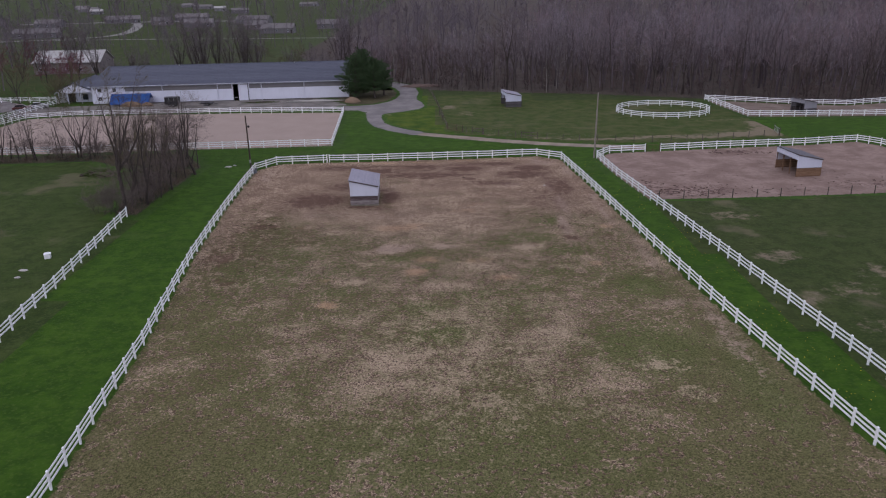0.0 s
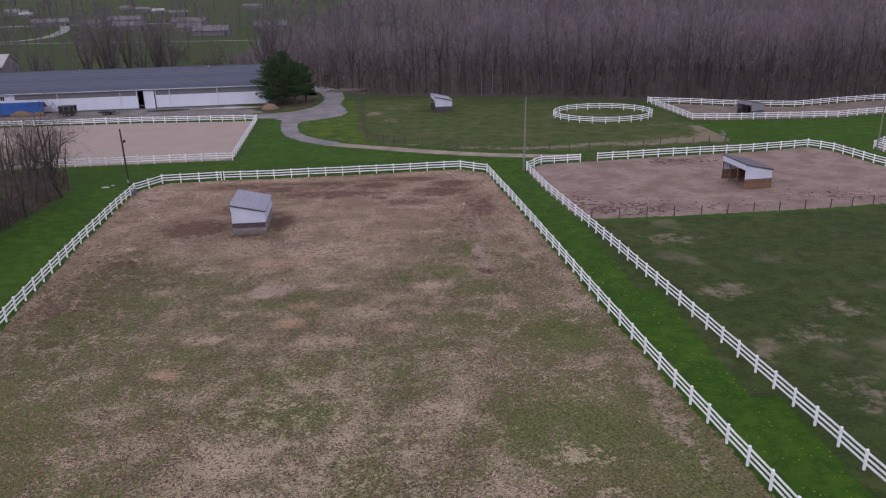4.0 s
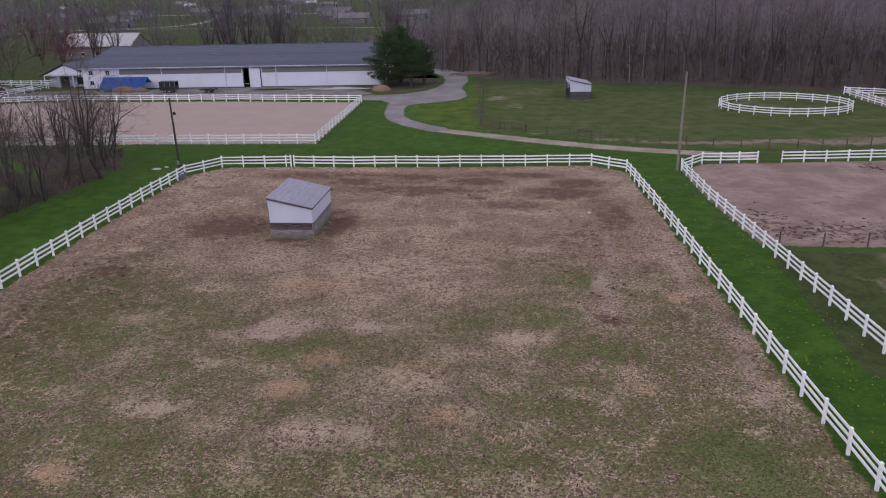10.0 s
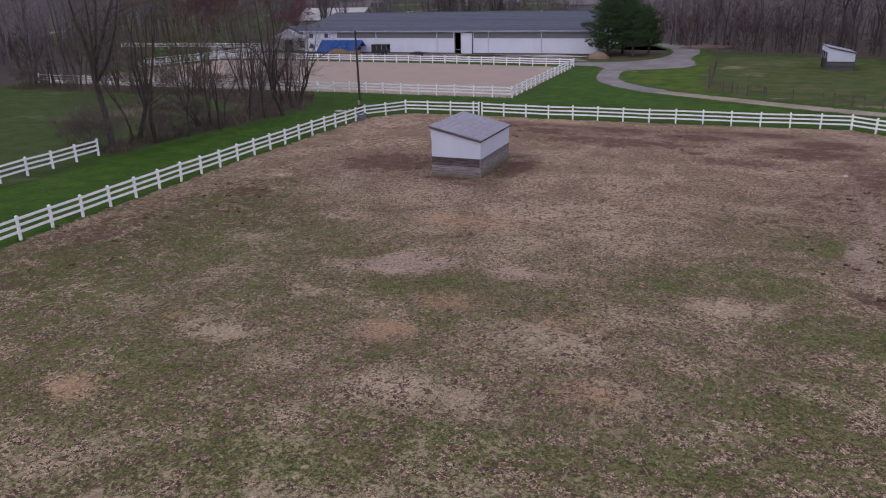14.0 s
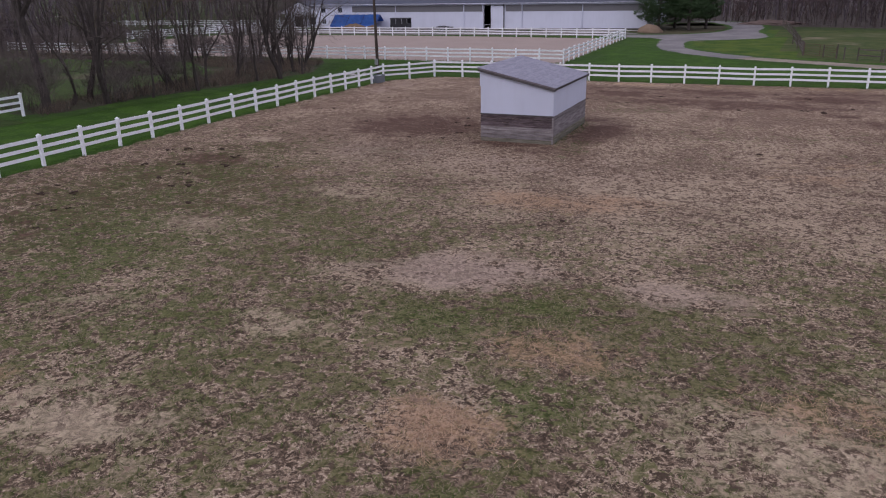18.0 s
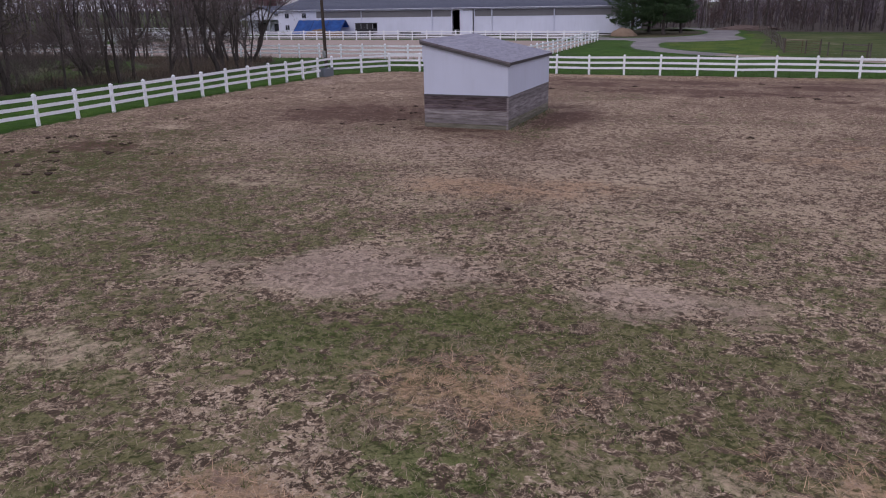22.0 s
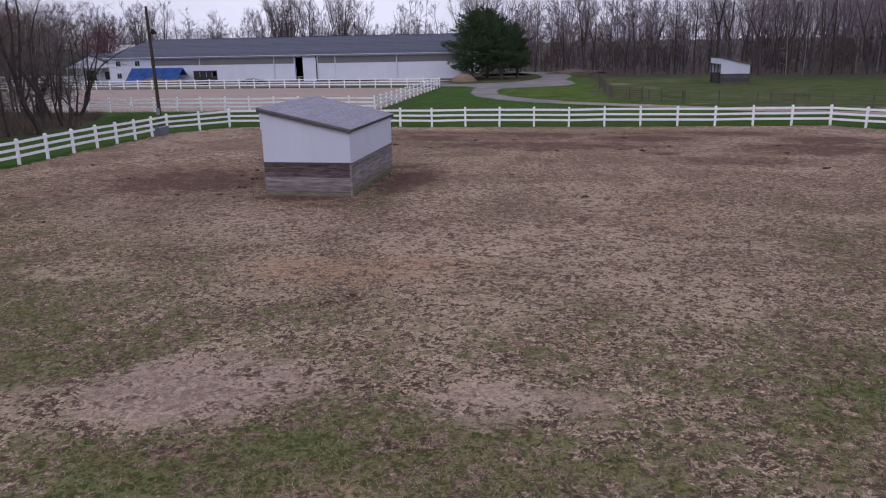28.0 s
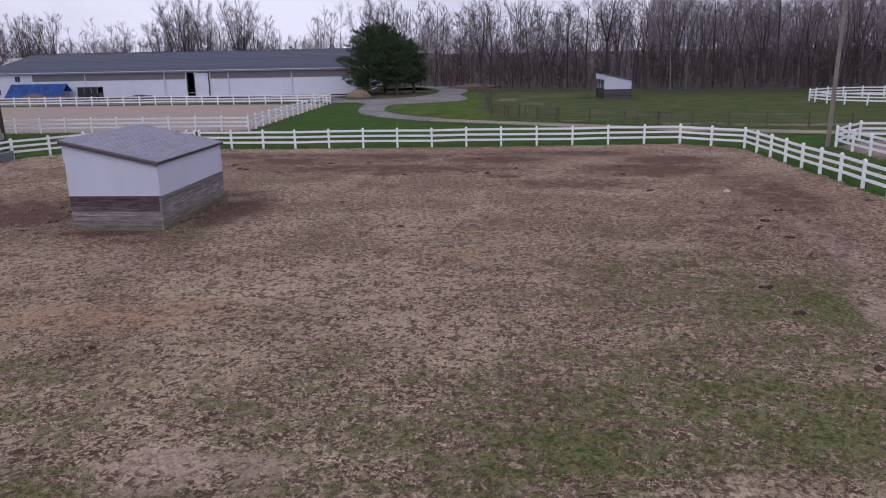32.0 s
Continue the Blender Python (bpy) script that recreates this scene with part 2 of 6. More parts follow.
PALE = [(3.2, 77.6, 3.0, 1.6, 0.7), (5.5, 80.5, 2.6, 1.2, 0.5), (1, 57, 13, 14, 0.47), (-2, 92, 12, 5, 0.3), (6, 66, 9, 5, 0.34), (-6.4, 82.2, 1.2, 0.5, 1), (9.6, 83.6, 2.2, 1.3, 0.9), (-9.3, 73.5, 2.2, 1.3, 0.85), (-1.1, 71.5, 2.6, 1.6, 0.65), (-13.8, 89.6, 2.0, 1.2, 0.8), (9.5, 61.0, 2.6, 1.6, 0.55), (7.4, 95.2, 2.0, 1.2, 0.6), (10.3, 100, 2.2, 1.0, 0.7),
        (-23.8, 97.5, 1.3, 1.0, 0.95), (-0.3, 84.3, 1.0, 0.6, 1), (-2.0, 93.5, 3.0, 1.6, 0.6), (-13.6, 77.6, 1.8, 1.0, 0.6), (2.9, 71.8, 2.2, 1.2, 0.6), (-20, 112, 1.6, 1.2, 0.5), (12.3, 76.9, 1.8, 1.0, 0.5), (3, 97, 3.5, 1.6, 0.5), (21.2, 74.1, 1.0, 0.9, 0.6),
        (-17, 123, 3, 1.5, 0.6), (-24, 108, 2.5, 1.4, 0.5), (0, 55, 4, 2, 0.4), (-14, 62, 3, 2, 0.45), (12, 48, 4, 2, 0.4), (-8.8, 78.4, 1.6, 0.9, 0.7), (-16.6, 84.1, 1.6, 1.0, 0.6), (6.6, 74.5, 2.2, 1.3, 0.6), (-24.8, 81.1, 1.6, 1.2, 0.5), (17.5, 54.5, 2.4, 1.4, 0.7),
        (18.8, 49.8, 2.0, 1.5, 0.6), (0.9, 91.5, 2.0, 1.0, 0.5), (-13.9, 127.0, 2.0, 0.8, 0.8)]
STRAW = [(3.6, 79.2, 1.8, 0.9, 0.55), (-4, 127.3, 3.0, 0.7, 0.8), (4, 128.0, 4.0, 0.7, 0.7), (-17, 126.8, 3.0, 0.9, 0.7), (-3.1, 75.8, 1.3, 1.0, 1), (-2.0, 79.7, 1.5, 1.0, 0.8), (6.0, 74.0, 1.4, 0.9, 0.75), (-11.5, 67.5, 1.3, 1.0, 0.95), (16.7, 77.6, 0.9, 0.7, 0.95), (20.5, 90.7, 1.2, 1.2, 0.7), (-13.1, 73.6, 1.4, 1.0, 0.6),
         (-6.0, 91.2, 3.0, 1.3, 0.75), (-3.6, 92.2, 2.0, 1.0, 0.6), (3.1, 98.5, 3.0, 1.4, 0.55), (4.1, 101.6, 2.4, 1.2, 0.5), (-18, 92, 2.0, 1.2, 0.4), (-6.7, 123.8, 1.6, 0.8, 0.8), (-10.3, 127.2, 3.0, 0.8, 0.8), (-2.0, 126.8, 3.0, 0.8, 0.5), (14, 126.5, 2.0, 1.0, 0.5)]
# Wet soil; east of the shed it also paints in the shed's ground shadow.
MUD_AND_SHADE = [(15, 103, 5, 8, 0.55), (10, 98, 6, 4, 0.35), (-23.5, 86, 6.5, 15, 0.5), (-19, 88, 5, 6, 0.45), (-4, 124, 5, 1.8, 0.9), (3.5, 122.3, 4, 2.2, 0.95), (9.5, 125.2, 4, 1.6, 0.9), (14.5, 122, 3.5, 2.4, 0.95), (-10, 121.6, 4, 2, 0.85), (13, 118, 5, 3, 0.9), (-3, 118.5, 10, 2.4, 0.8), (-11.0, 101.0, 3.2, 0.9, 0.9), (-18, 104.5, 5.0, 4.0, 0.95), (-7.6, 106, 1.6, 3.4, 1.0), (-11, 109.6, 4, 1.6, 0.8), (8, 113, 5, 2.0, 0.7), (-16, 124, 7, 2.4, 0.8), (17.5, 110, 2.5, 6, 0.8), (-22, 101, 4, 4, 0.5), (-12, 119, 8, 3, 0.5), (-19, 103.5, 3.6, 3.6, 0.85), (-9, 99.8, 2.6, 0.8, 0.7), (-14.5, 112, 4.0, 3.0, 0.75), (-20, 107, 3.0, 3.0, 0.6), (0, 112.5, 4.0, 1.6, 0.5), (-4, 122, 6, 2.0, 0.6), (17, 114, 3, 5, 0.6), (8, 106, 3, 1.5, 0.4), (-17.4, 104.9, 2.8, 3.0, 0.95), (-17.5, 99.6, 1.6, 0.8, 0.6), (-8.0, 104.0, 1.0, 3.5, 0.8), (-23.0, 92.3, 2.2, 1.4, 0.85), (-25.5, 80.5, 2.6, 3.5, 0.7), (15.6, 86.3, 1.6, 1.4, 0.7), (19.9, 86.3, 1.4, 1.4, 0.6), (16.6, 107, 3.0, 4.0, 0.6), (-2.6, 116.6, 1.4, 0.9, 0.9), (4.2, 115.6, 1.3, 0.9, 0.9),
       (-9, 124.5, 8, 1.6, 0.7), (6, 125.5, 8, 2.0, 0.7), (13, 116, 2.4, 1.5, 0.6), (18.9, 96.8, 1.8, 1.6, 0.6), (10, 119, 1.6, 1.0, 0.7), (-22, 116, 3.0, 2.0, 0.5), (19, 109, 2.0, 3.0, 0.5), (-22.9, 74.1, 2.5, 2.0, 0.55), (15.0, 90.4, 0.9, 1.5, 0.6), (-19.4, 90.0, 1.6, 1.0, 0.6)]
GREENS = [(0, 41, 22, 9, 0.55), (-20, 79, 7, 10, 0.75), (-22, 90, 4, 6, 0.6), (-13, 76, 6, 5, 0.55), (-5.0, 80.2, 2.2, 1.2, 0.6), (-1.8, 77.4, 1.1, 0.9, 0.9), (-11.5, 77.9, 3.0, 2.0, 0.55), (-18.0, 81.6, 4.1, 3.2, 0.6), (13.4, 93.2, 2.2, 1.4, 0.85), (9.5, 87.6, 2.2, 1.6, 0.68), (11.6, 86.6, 2.4, 1.6, 0.77), (6.6, 85.2, 2.2, 1.3, 0.65),
          (13.9, 82.2, 3.0, 1.8, 0.75), (-1.2, 73.8, 2.6, 1.0, 0.55), (20.0, 71.0, 3.0, 3.4, 0.8), (-0.4, 60.7, 3.4, 2.2, 0.7), (-10.3, 84.1, 2.4, 1.2, 0.5), (-17, 84, 5, 4, 0.5), (-20, 76, 4, 5, 0.5), (-3.0, 81.9, 1.6, 0.6, 0.7), (8.4, 87.0, 2.4, 1.2, 0.6),
          (-22, 70, 4.7, 4.4, 0.5), (17, 58, 6.1, 6.4, 0.7), (-14, 52, 6.8, 5.4, 0.42), (24, 50, 2.7, 10.8, 0.6), (-7.8, 100.4, 0.9, 3.0, 0.7), (-24.5, 89.5, 2.0, 1.4, 0.75), (3.1, 69.8, 4.0, 1.4, 0.6), (-20, 62, 5.4, 5.8, 0.42), (8, 66, 4.7, 2.7, 0.5), (-11.3, 70.6, 4.0, 1.2, 0.6), (10.4, 75.6, 3.0, 1.2, 0.6), (8.4, 71.0, 3.0, 1.2, 0.6), (-2.5, 66.4, 3.0, 1.6, 0.6)]


BARE_GREEN = [(59, 147, 7, 2.6, 1), (66, 151, 4, 4.5, 1), (45, 146.4, 8, 1.4, 0.8), (6, 176, 2.5, 5, 0.5), (9, 149.6, 6, 0.9, 1), (19.8, 147.2, 7, 0.9, 1), (33, 144.3, 10, 0.9, 0.9), (50, 144, 9, 1.2, 0.8), (64, 148, 4, 4, 1), (66, 157, 2.5, 5, 0.9), (2.2, 186, 2.5, 3.5, 0.8), (60, 163, 6, 1.2, 0.6), (12, 170, 3, 1.2, 0.4), (30, 180, 4, 1.4, 0.35), (17, 182, 3, 1.4, 0.6)]
BARE_EAST = [(37.5, 94, 4.5, 2.4, 0.6), (36.9, 79, 3.2, 2.4, 0.68), (40, 69, 4, 2, 0.6), (46, 74, 4, 2.5, 0.55), (39, 60, 3, 3, 0.6), (34.8, 66, 1.5, 2.5, 0.7), (52, 60, 6, 3, 0.4)]


# ---- ground materials ----
def ground_material(name, lush, tint=None):
    m, nt, b = material(name, 0.95, 0, 0.1)
    v = where(nt)
    green = lush
    if lush == 1.0:
        # the mown grass round the farm gives way to duller fields farther out
        far = nt.nodes.new("ShaderNodeVectorMath")
        far.operation = "DISTANCE"
        nt.links.new(v, far.inputs[0])
        far.inputs[1].default_value = (0, 120, 0)
        green = calc(nt, "SUBTRACT", 1.0, calc(nt, "MULTIPLY", between(nt, far.outputs["Value"], 125, 190), 0.75))
    c, fine = grass_colour(nt, v, green)
    if tint:
        c = blend(nt, between(nt, grain(nt, v, 3.0, 4.0, 0.6), 0.3, 0.7), c, tint)
    patch = between(nt, grain(nt, v, 14.0, 5.0, 0.6), 0.56, 0.68)
    c = blend(nt, calc(nt, "MULTIPLY", patch, 0.75 - 0.65 * lush), c, (0.17, 0.145, 0.095))
    worn = between(nt, calc(nt, "ADD", field(nt, "bare"), calc(nt, "MULTIPLY", calc(nt, "SUBTRACT", grain(nt, v, 1.5, 5.0, 0.7), 0.5), 1.8)), 0.35, 0.8)
    c = blend(nt, calc(nt, "MULTIPLY", worn, 0.8), c, blend(nt, fine, (0.15, 0.115, 0.08), (0.30, 0.245, 0.18)))
    plug(nt, b.inputs["Base Color"], c)
    relief(nt, b, fine, 0.06)
    return m


def bare_material(name, low, high, lush, speck=0.0, muck=False):
    """Bare soil, sand or gravel that frays into turf along its border."""
    m, nt, b = material(name, 0.95, 0, 0.15)
    v = where(nt)
    g, _ = grass_colour(nt, v, lush)
    wide, fine = grain(nt, v, 4.0, 5.0, 0.6), grain(nt, v, 0.12, 3.0, 0.7)
    c = blend(nt, between(nt, wide, 0.35, 0.65), low, high)
    c = blend(nt, calc(nt, "MULTIPLY", between(nt, fine, 0.5, 0.75), 0.35), c, tuple(1.25 * k for k in high))
    mottle = grain(nt, v, 0.9, 5.0, 0.7)
    c = blend(nt, calc(nt, "MULTIPLY", between(nt, mottle, 0.42, 0.62), 0.45), c, low)
    if speck:
        dark = between(nt, grain(nt, v, 0.8, 4.0, 0.7), 0.58, 0.68)
        zone = between(nt, grain(nt, v, 9.0, 3.0), 0.5, 0.6)
        c = blend(nt, calc(nt, "MULTIPLY", calc(nt, "MULTIPLY", dark, zone), speck), c, (0.045, 0.032, 0.028))
    if muck:
        rough = calc(nt, "MULTIPLY", calc(nt, "SUBTRACT", grain(nt, v, 0.9, 5.0, 0.7, 0.5), 0.5), 3.6)
        c = blend(nt, calc(nt, "MULTIPLY", between(nt, calc(nt, "ADD", field(nt, "muck"), rough), 0.5, 1.0), 0.85), c, (0.085, 0.050, 0.042))
    fray = calc(nt, "ADD", field(nt, "edge"), calc(nt, "MULTIPLY", calc(nt, "SUBTRACT", grain(nt, v, 0.7, 5.0, 0.65), 0.5), 1.6))
    c = blend(nt, between(nt, fray, -0.05, 0.15), g, c)
    plug(nt, b.inputs["Base Color"], c)
    relief(nt, b, fine, 0.03)
    return m


def paddock_material():
    """Grazed spring turf: dead thatch over soil, green tufts, dusty, muddy and straw-strewn places."""
    m, nt, b = material("grazed_turf", 0.95, 0, 0.1)
    v = where(nt)
    fine = grain(nt, v, 0.055, 3.0, 0.65, 0.6)
    tuft = grain(nt, v, 0.16, 4.0, 0.66, 0.9)
    knot = grain(nt, v, 0.42, 3.0, 0.6, 0.6)
    clump = grain(nt, v, 1.1, 4.0, 0.62)
    wide = grain(nt, v, 4.2, 4.0, 0.58, 0.6)
    huge = grain(nt, v, 17.0, 3.0, 0.5)
    north, south = field(nt, "north"), field(nt, "south")
    # three coats: dull brown litter, pale mats of dead grass, green tufts
    centred = lambda k, w: calc(nt, "MULTIPLY", calc(nt, "SUBTRACT", k, 0.5), w)
    total = lambda *k: functools.reduce(lambda p, q: calc(nt, "ADD", p, q), k)
    cover = total(calc(nt, "MULTIPLY", fine, 0.35), calc(nt, "MULTIPLY", tuft, 0.65))
    soil = blend(nt, between(nt, clump, 0.35, 0.65), (0.060, 0.042, 0.028), (0.110, 0.077, 0.053))
    soil = blend(nt, calc(nt, "MULTIPLY", north, 0.6), soil, (0.165, 0.093, 0.068))
    litter = blend(nt, between(nt, cover, 0.43, 0.56), soil, (0.235, 0.165, 0.114))
    mats = between(nt, total(calc(nt, "MULTIPLY", tuft, 0.70), calc(nt, "MULTIPLY", fine, 0.30), 0.006, centred(knot, 0.42), centred(clump, 0.15), centred(wide, 0.22), calc(nt, "MULTIPLY", south, 0.012), calc(nt, "MULTIPLY", north, -0.015)), 0.492, 0.528)
    pale = blend(nt, between(nt, wide, 0.32, 0.66), (0.315, 0.225, 0.155), (0.430, 0.328, 0.220))
    pale = blend(nt, between(nt, fine, 0.50, 0.66), pale, (0.66, 0.52, 0.392))
    c = blend(nt, calc(nt, "MULTIPLY", mats, 0.9), litter, pale)
    olive = blend(nt, between(nt, cover, 0.38, 0.60), (0.048, 0.058, 0.016), (0.135, 0.135, 0.048))
    fresh = blend(nt, between(nt, cover, 0.38, 0.60), (0.036, 0.062, 0.010), (0.105, 0.145, 0.034))
    leafy = total(calc(nt, "MULTIPLY", tuft, 0.20), calc(nt, "MULTIPLY", knot, 0.50), calc(nt, "MULTIPLY", clump, 0.30), centred(huge, 0.25), centred(wide, -0.12), calc(nt, "MULTIPLY", field(nt, "green"), 0.062), calc(nt, "MULTIPLY", south, 0.024), calc(nt, "MULTIPLY", north, -0.08))
    leafy = between(nt, leafy, 0.490, 0.535)
    lively = calc(nt, "MULTIPLY", between(nt, field(nt, "green"), 0.2, 0.8), 0.6)
    c = blend(nt, calc(nt, "MULTIPLY", leafy, 0.85), c, blend(nt, lively, olive, fresh))
    ragged = total(centred(wide, 0.9), centred(clump, 2.0), centred(knot, 1.7), centred(tuft, 1.2))
    for key, colour, strength in (("pale", (0.50, 0.392, 0.275), 0.74), ("straw", (0.44, 0.285, 0.175), 0.66), ("dust", (0.375, 0.280, 0.220), 0.80), ("mud_and_shade", (0.108, 0.060, 0.045), 0.9)):
        k = between(nt, calc(nt, "ADD", field(nt, key), ragged), 0.35, 1.0)
        grainy = blend(nt, between(nt, cover, 0.42, 0.6), tuple(0.72 * q for q in colour), tuple(1.25 * q for q in colour))
        c = blend(nt, calc(nt, "MULTIPLY", k, strength), c, grainy)
    clod = between(nt, grain(nt, v, 0.38, 2.0, 0.5), 0.68, 0.72)
    c = blend(nt, calc(nt, "MULTIPLY", calc(nt, "MULTIPLY", clod, between(nt, calc(nt, "ADD", north, field(nt, "mud_and_shade")), 0.5, 1.0)), 0.6), c, (0.06, 0.040, 0.031))
    turf, _ = grass_colour(nt, v, 1.0)
    fray = calc(nt, "ADD", field(nt, "edge"), calc(nt, "MULTIPLY", calc(nt, "SUBTRACT", clump, 0.5), 1.6))
    c = blend(nt, between(nt, fray, 0.0, 0.25), turf, c)
    plug(nt, b.inputs["Base Color"], c)
    relief(nt, b, calc(nt, "ADD", cover, knot), 0.10)
    return m


LUSH = ground_material("lush_grass", 1.0)
DULL = ground_material("dull_pasture", 0.28)
DULLER = ground_material("rough_pasture", 0.42)
TURF = paddock_material()
SAND = bare_material("arena_sand", (0.325, 0.258, 0.222), (0.355, 0.283, 0.242), 0.9)
DIRT = bare_material("corral_dirt", (0.195, 0.136, 0.113), (0.300, 0.222, 0.188), 0.9, 0.6, True)
GRAVEL = bare_material("road_gravel", (0.17, 0.158, 0.158), (0.25, 0.23, 0.225), 0.95)
LITTER = bare_material("leaf_litter", (0.055, 0.044, 0.038), (0.085, 0.068, 0.056), 0.3)

# ---- ground: one sheet to the horizon, with worn zones laid on it ----
gx = np.concatenate([[-4000, -1500, -700, -400, -250, -160], np.arange(-114, -11, 3), [0, 40, 80, 160, 250, 400, 700, 1500, 4000]])
gy = np.concatenate([[-3900, -1400, -600, -200, -60], np.arange(24, 142, 3), [160, 200, 260, 350, 500, 800, 1600, 4100]])
GX, GY = np.meshgrid(gx, gy)
n = len(gx)
ground = new("ground", mesh_of("ground", np.stack([GX.ravel(), GY.ravel(), swell(GX, GY).ravel()], 1).tolist(), [(j * n + i, j * n + i + 1, (j + 1) * n + i + 1, (j + 1) * n + i) for j in range(len(gy) - 1) for i in range(n - 1)], LUSH))
tagged(ground, "fresh green mown grass round the paddocks and lanes", "grass", kind="structure")
PADDOCK_FIELDS = {
    "dust": lambda x, y: spots(x, y, DUST), "pale": lambda x, y: spots(x, y, PALE), "straw": lambda x, y: spots(x, y, STRAW), "mud_and_shade": lambda x, y: spots(x, y, MUD_AND_SHADE),
    "green": lambda x, y: spots(x, y, GREENS), "north": lambda x, y: np.clip((y - 86) / 24, 0, 1), "south": lambda x, y: np.clip((80 - y + 0.5 * x) / 32, 0, 1)}
sheet("paddock_ground", PADDOCK, 0.02, TURF, 0.6, "patchy grazed paddock turf with dead thatch and bare dusty spots", PADDOCK_FIELDS, 0.4)
sheet("arena_ground", ARENA, 0.012, SAND, 2.0, "smooth pinkish beige sand of the riding arena")
MUCK = [(36, 106.5, 8, 3.0, 0.75), (31, 109, 2.5, 5, 0.7), (48, 105.5, 9, 1.6, 0.5), (66, 108, 9, 2.0, 0.6), (52, 131.4, 6, 1.4, 0.85), (60, 117, 4, 3, 0.4), (40, 116, 6, 4, 0.3)]
sheet("corral_ground", CORRAL, 0.02, DIRT, 1.0, "bare trampled brown dirt of the corral with dark manure", {"muck": lambda x, y: spots(x, y, MUCK)})
sheet("pen_ground", PEN2, 0.02, DIRT, 2.0, "bare trampled brown dirt of a pen beside the corral")
sheet("far_pen_ground", FAR_PEN, 0.025, bare_material("far_dirt", (0.16, 0.12, 0.10), (0.24, 0.19, 0.16), 0.6, 0.6), 2.0, "bare dirt and thin grass of the far pen")
sheet("green_pasture_ground", GREEN, 0.015, ground_material("olive_pasture", 0.5, (0.082, 0.092, 0.033)), 2.0, "grazed olive green grass of the pasture by the woods", {"bare": lambda x, y: spots(x, y, BARE_GREEN)}, 0.1)
sheet("east_field_ground", FIELD_EAST, 0.012, DULL, 2.0, "dull green pasture with dry brown patches", {"bare": lambda x, y: spots(x, y, BARE_EAST)}, 0.1)
sheet("west_field_ground", FIELD_WEST, 0.014, DULLER, 3.0, "dull green rough pasture", {"bare": lambda x, y: spots(x, y, [(-52, 72, 5, 2.5, 0.6), (-58, 92, 6, 3, 0.3), (-48, 76, 3, 1, 0.6), (-70, 110, 8, 3, 0.25), (-76, 86, 14, 6, 0.3)])}, 0.1)
sheet("loop_grass_ground", [(-9, 230), (-7.5, 200), (-14.2, 178.5), (-14, 172), (-12.4, 165), (-6.5, 156.6), (0.2, 153), (-4.4, 222)], 0.01, ground_material("yellowing_grass", 0.9, (0.085, 0.118, 0.015)), 2.0, "yellow-green grass inside the bend of the drive", {"bare": lambda x, y: spots(x, y, [(-12, 180, 0.8, 8, 0.6), (-8, 160, 2, 1, 0.6)])})
# Dull grass and litter; the pines' shade is put into its dark colour too.
sheet("pine_bed_ground", [(-27, 199.5), (-22.5, 193.0), (-16.8, 193.6), (-13.4, 198.5), (-12.2, 204), (-12.0, 212), (-13.5, 219), (-18, 228), (-29, 222)], 0.02, bare_material("shaded_needle_bed", (0.060, 0.052, 0.030), (0.095, 0.085, 0.045), 0.35), 1.0, "thin dull grass and fallen needles under the pines, tinted with their shade")
sheet("thicket_ground", THICKET, 0.022, bare_material("weedy_litter", (0.036, 0.042, 0.020), (0.070, 0.062, 0.038), 0.9), 1.5, "brown leaf litter under the bare thicket")


def ribbon(name, line, widths, z, mat, label):
    """A road along a line of points; the field 'edge' is the distance to its verge."""
    pts = [Vector((*p, 0)) for p in line]
    dense, wide = [], []
    for i in range(len(pts) - 1):
        p0, p1, p2, p3 = pts[max(i - 1, 0)], pts[i], pts[i + 1], pts[min(i + 2, len(pts) - 1)]
        for k in range(8):
            u = k / 8
            dense.append(0.5 * (2 * p1 + (p2 - p0) * u + (2 * p0 - 5 * p1 + 4 * p2 - p3) * u * u + (3 * p1 - p0 - 3 * p2 + p3) * u ** 3))
            wide.append(widths[i] * (1 - u) + widths[i + 1] * u)
    dense.append(pts[-1])
    wide.append(widths[-1])
    verts, edge = [], []
    for i, p in enumerate(dense):
        d = (dense[min(i + 1, len(dense) - 1)] - dense[max(i - 1, 0)]).normalized()
        side = Vector((-d.y, d.x, 0))
        for k in (-1, -0.5, 0, 0.5, 1):
            w = wide[i] / 2 + 0.8
            verts.append((p.x + side.x * k * w, p.y + side.y * k * w, z))
            edge.append(wide[i] / 2 - abs(k) * w)
    faces = [(5 * i + k, 5 * i + 5 + k, 5 * i + 6 + k, 5 * i + 1 + k) for i in range(len(dense) - 1) for k in range(4)]
    me = mesh_of(name, verts, faces, mat)
    put_field(me, "edge", edge)
    return tagged(new(name, me), label, "road", kind="structure")


sheet("road", [(-25, 190.6), (-20.3, 190.8), (-16.8, 192.2), (-13.7, 196), (-11.9, 200.8), (-11.1, 208), (-11.5, 215), (-13.2, 222), (-17, 231), (-22, 237), (-19, 239), (-13, 234.5), (-9.4, 229.5), (-7.2, 222), (-6.0, 212.4), (-6.4, 204), (-6.2, 199.5), (-4.8, 194), (-4.0, 188.9), (-5.0, 184.3), (-8.6, 180.9), (-12, 179), (-13.6, 177.4),
                (-13.7, 173), (-12.4, 166), (-10.5, 161.8), (-6.9, 157.5), (-2.4, 153.6), (-2.4, 149.8), (-6.8, 152.5), (-11, 156.7), (-14.6, 162), (-16.2, 167.5), (-17.3, 175), (-17.8, 180.2), (-20.1, 183.4), (-25, 183.9)], 0.022, GRAVEL, 0.8, "grey gravel drive curving behind the pines and round the grass")
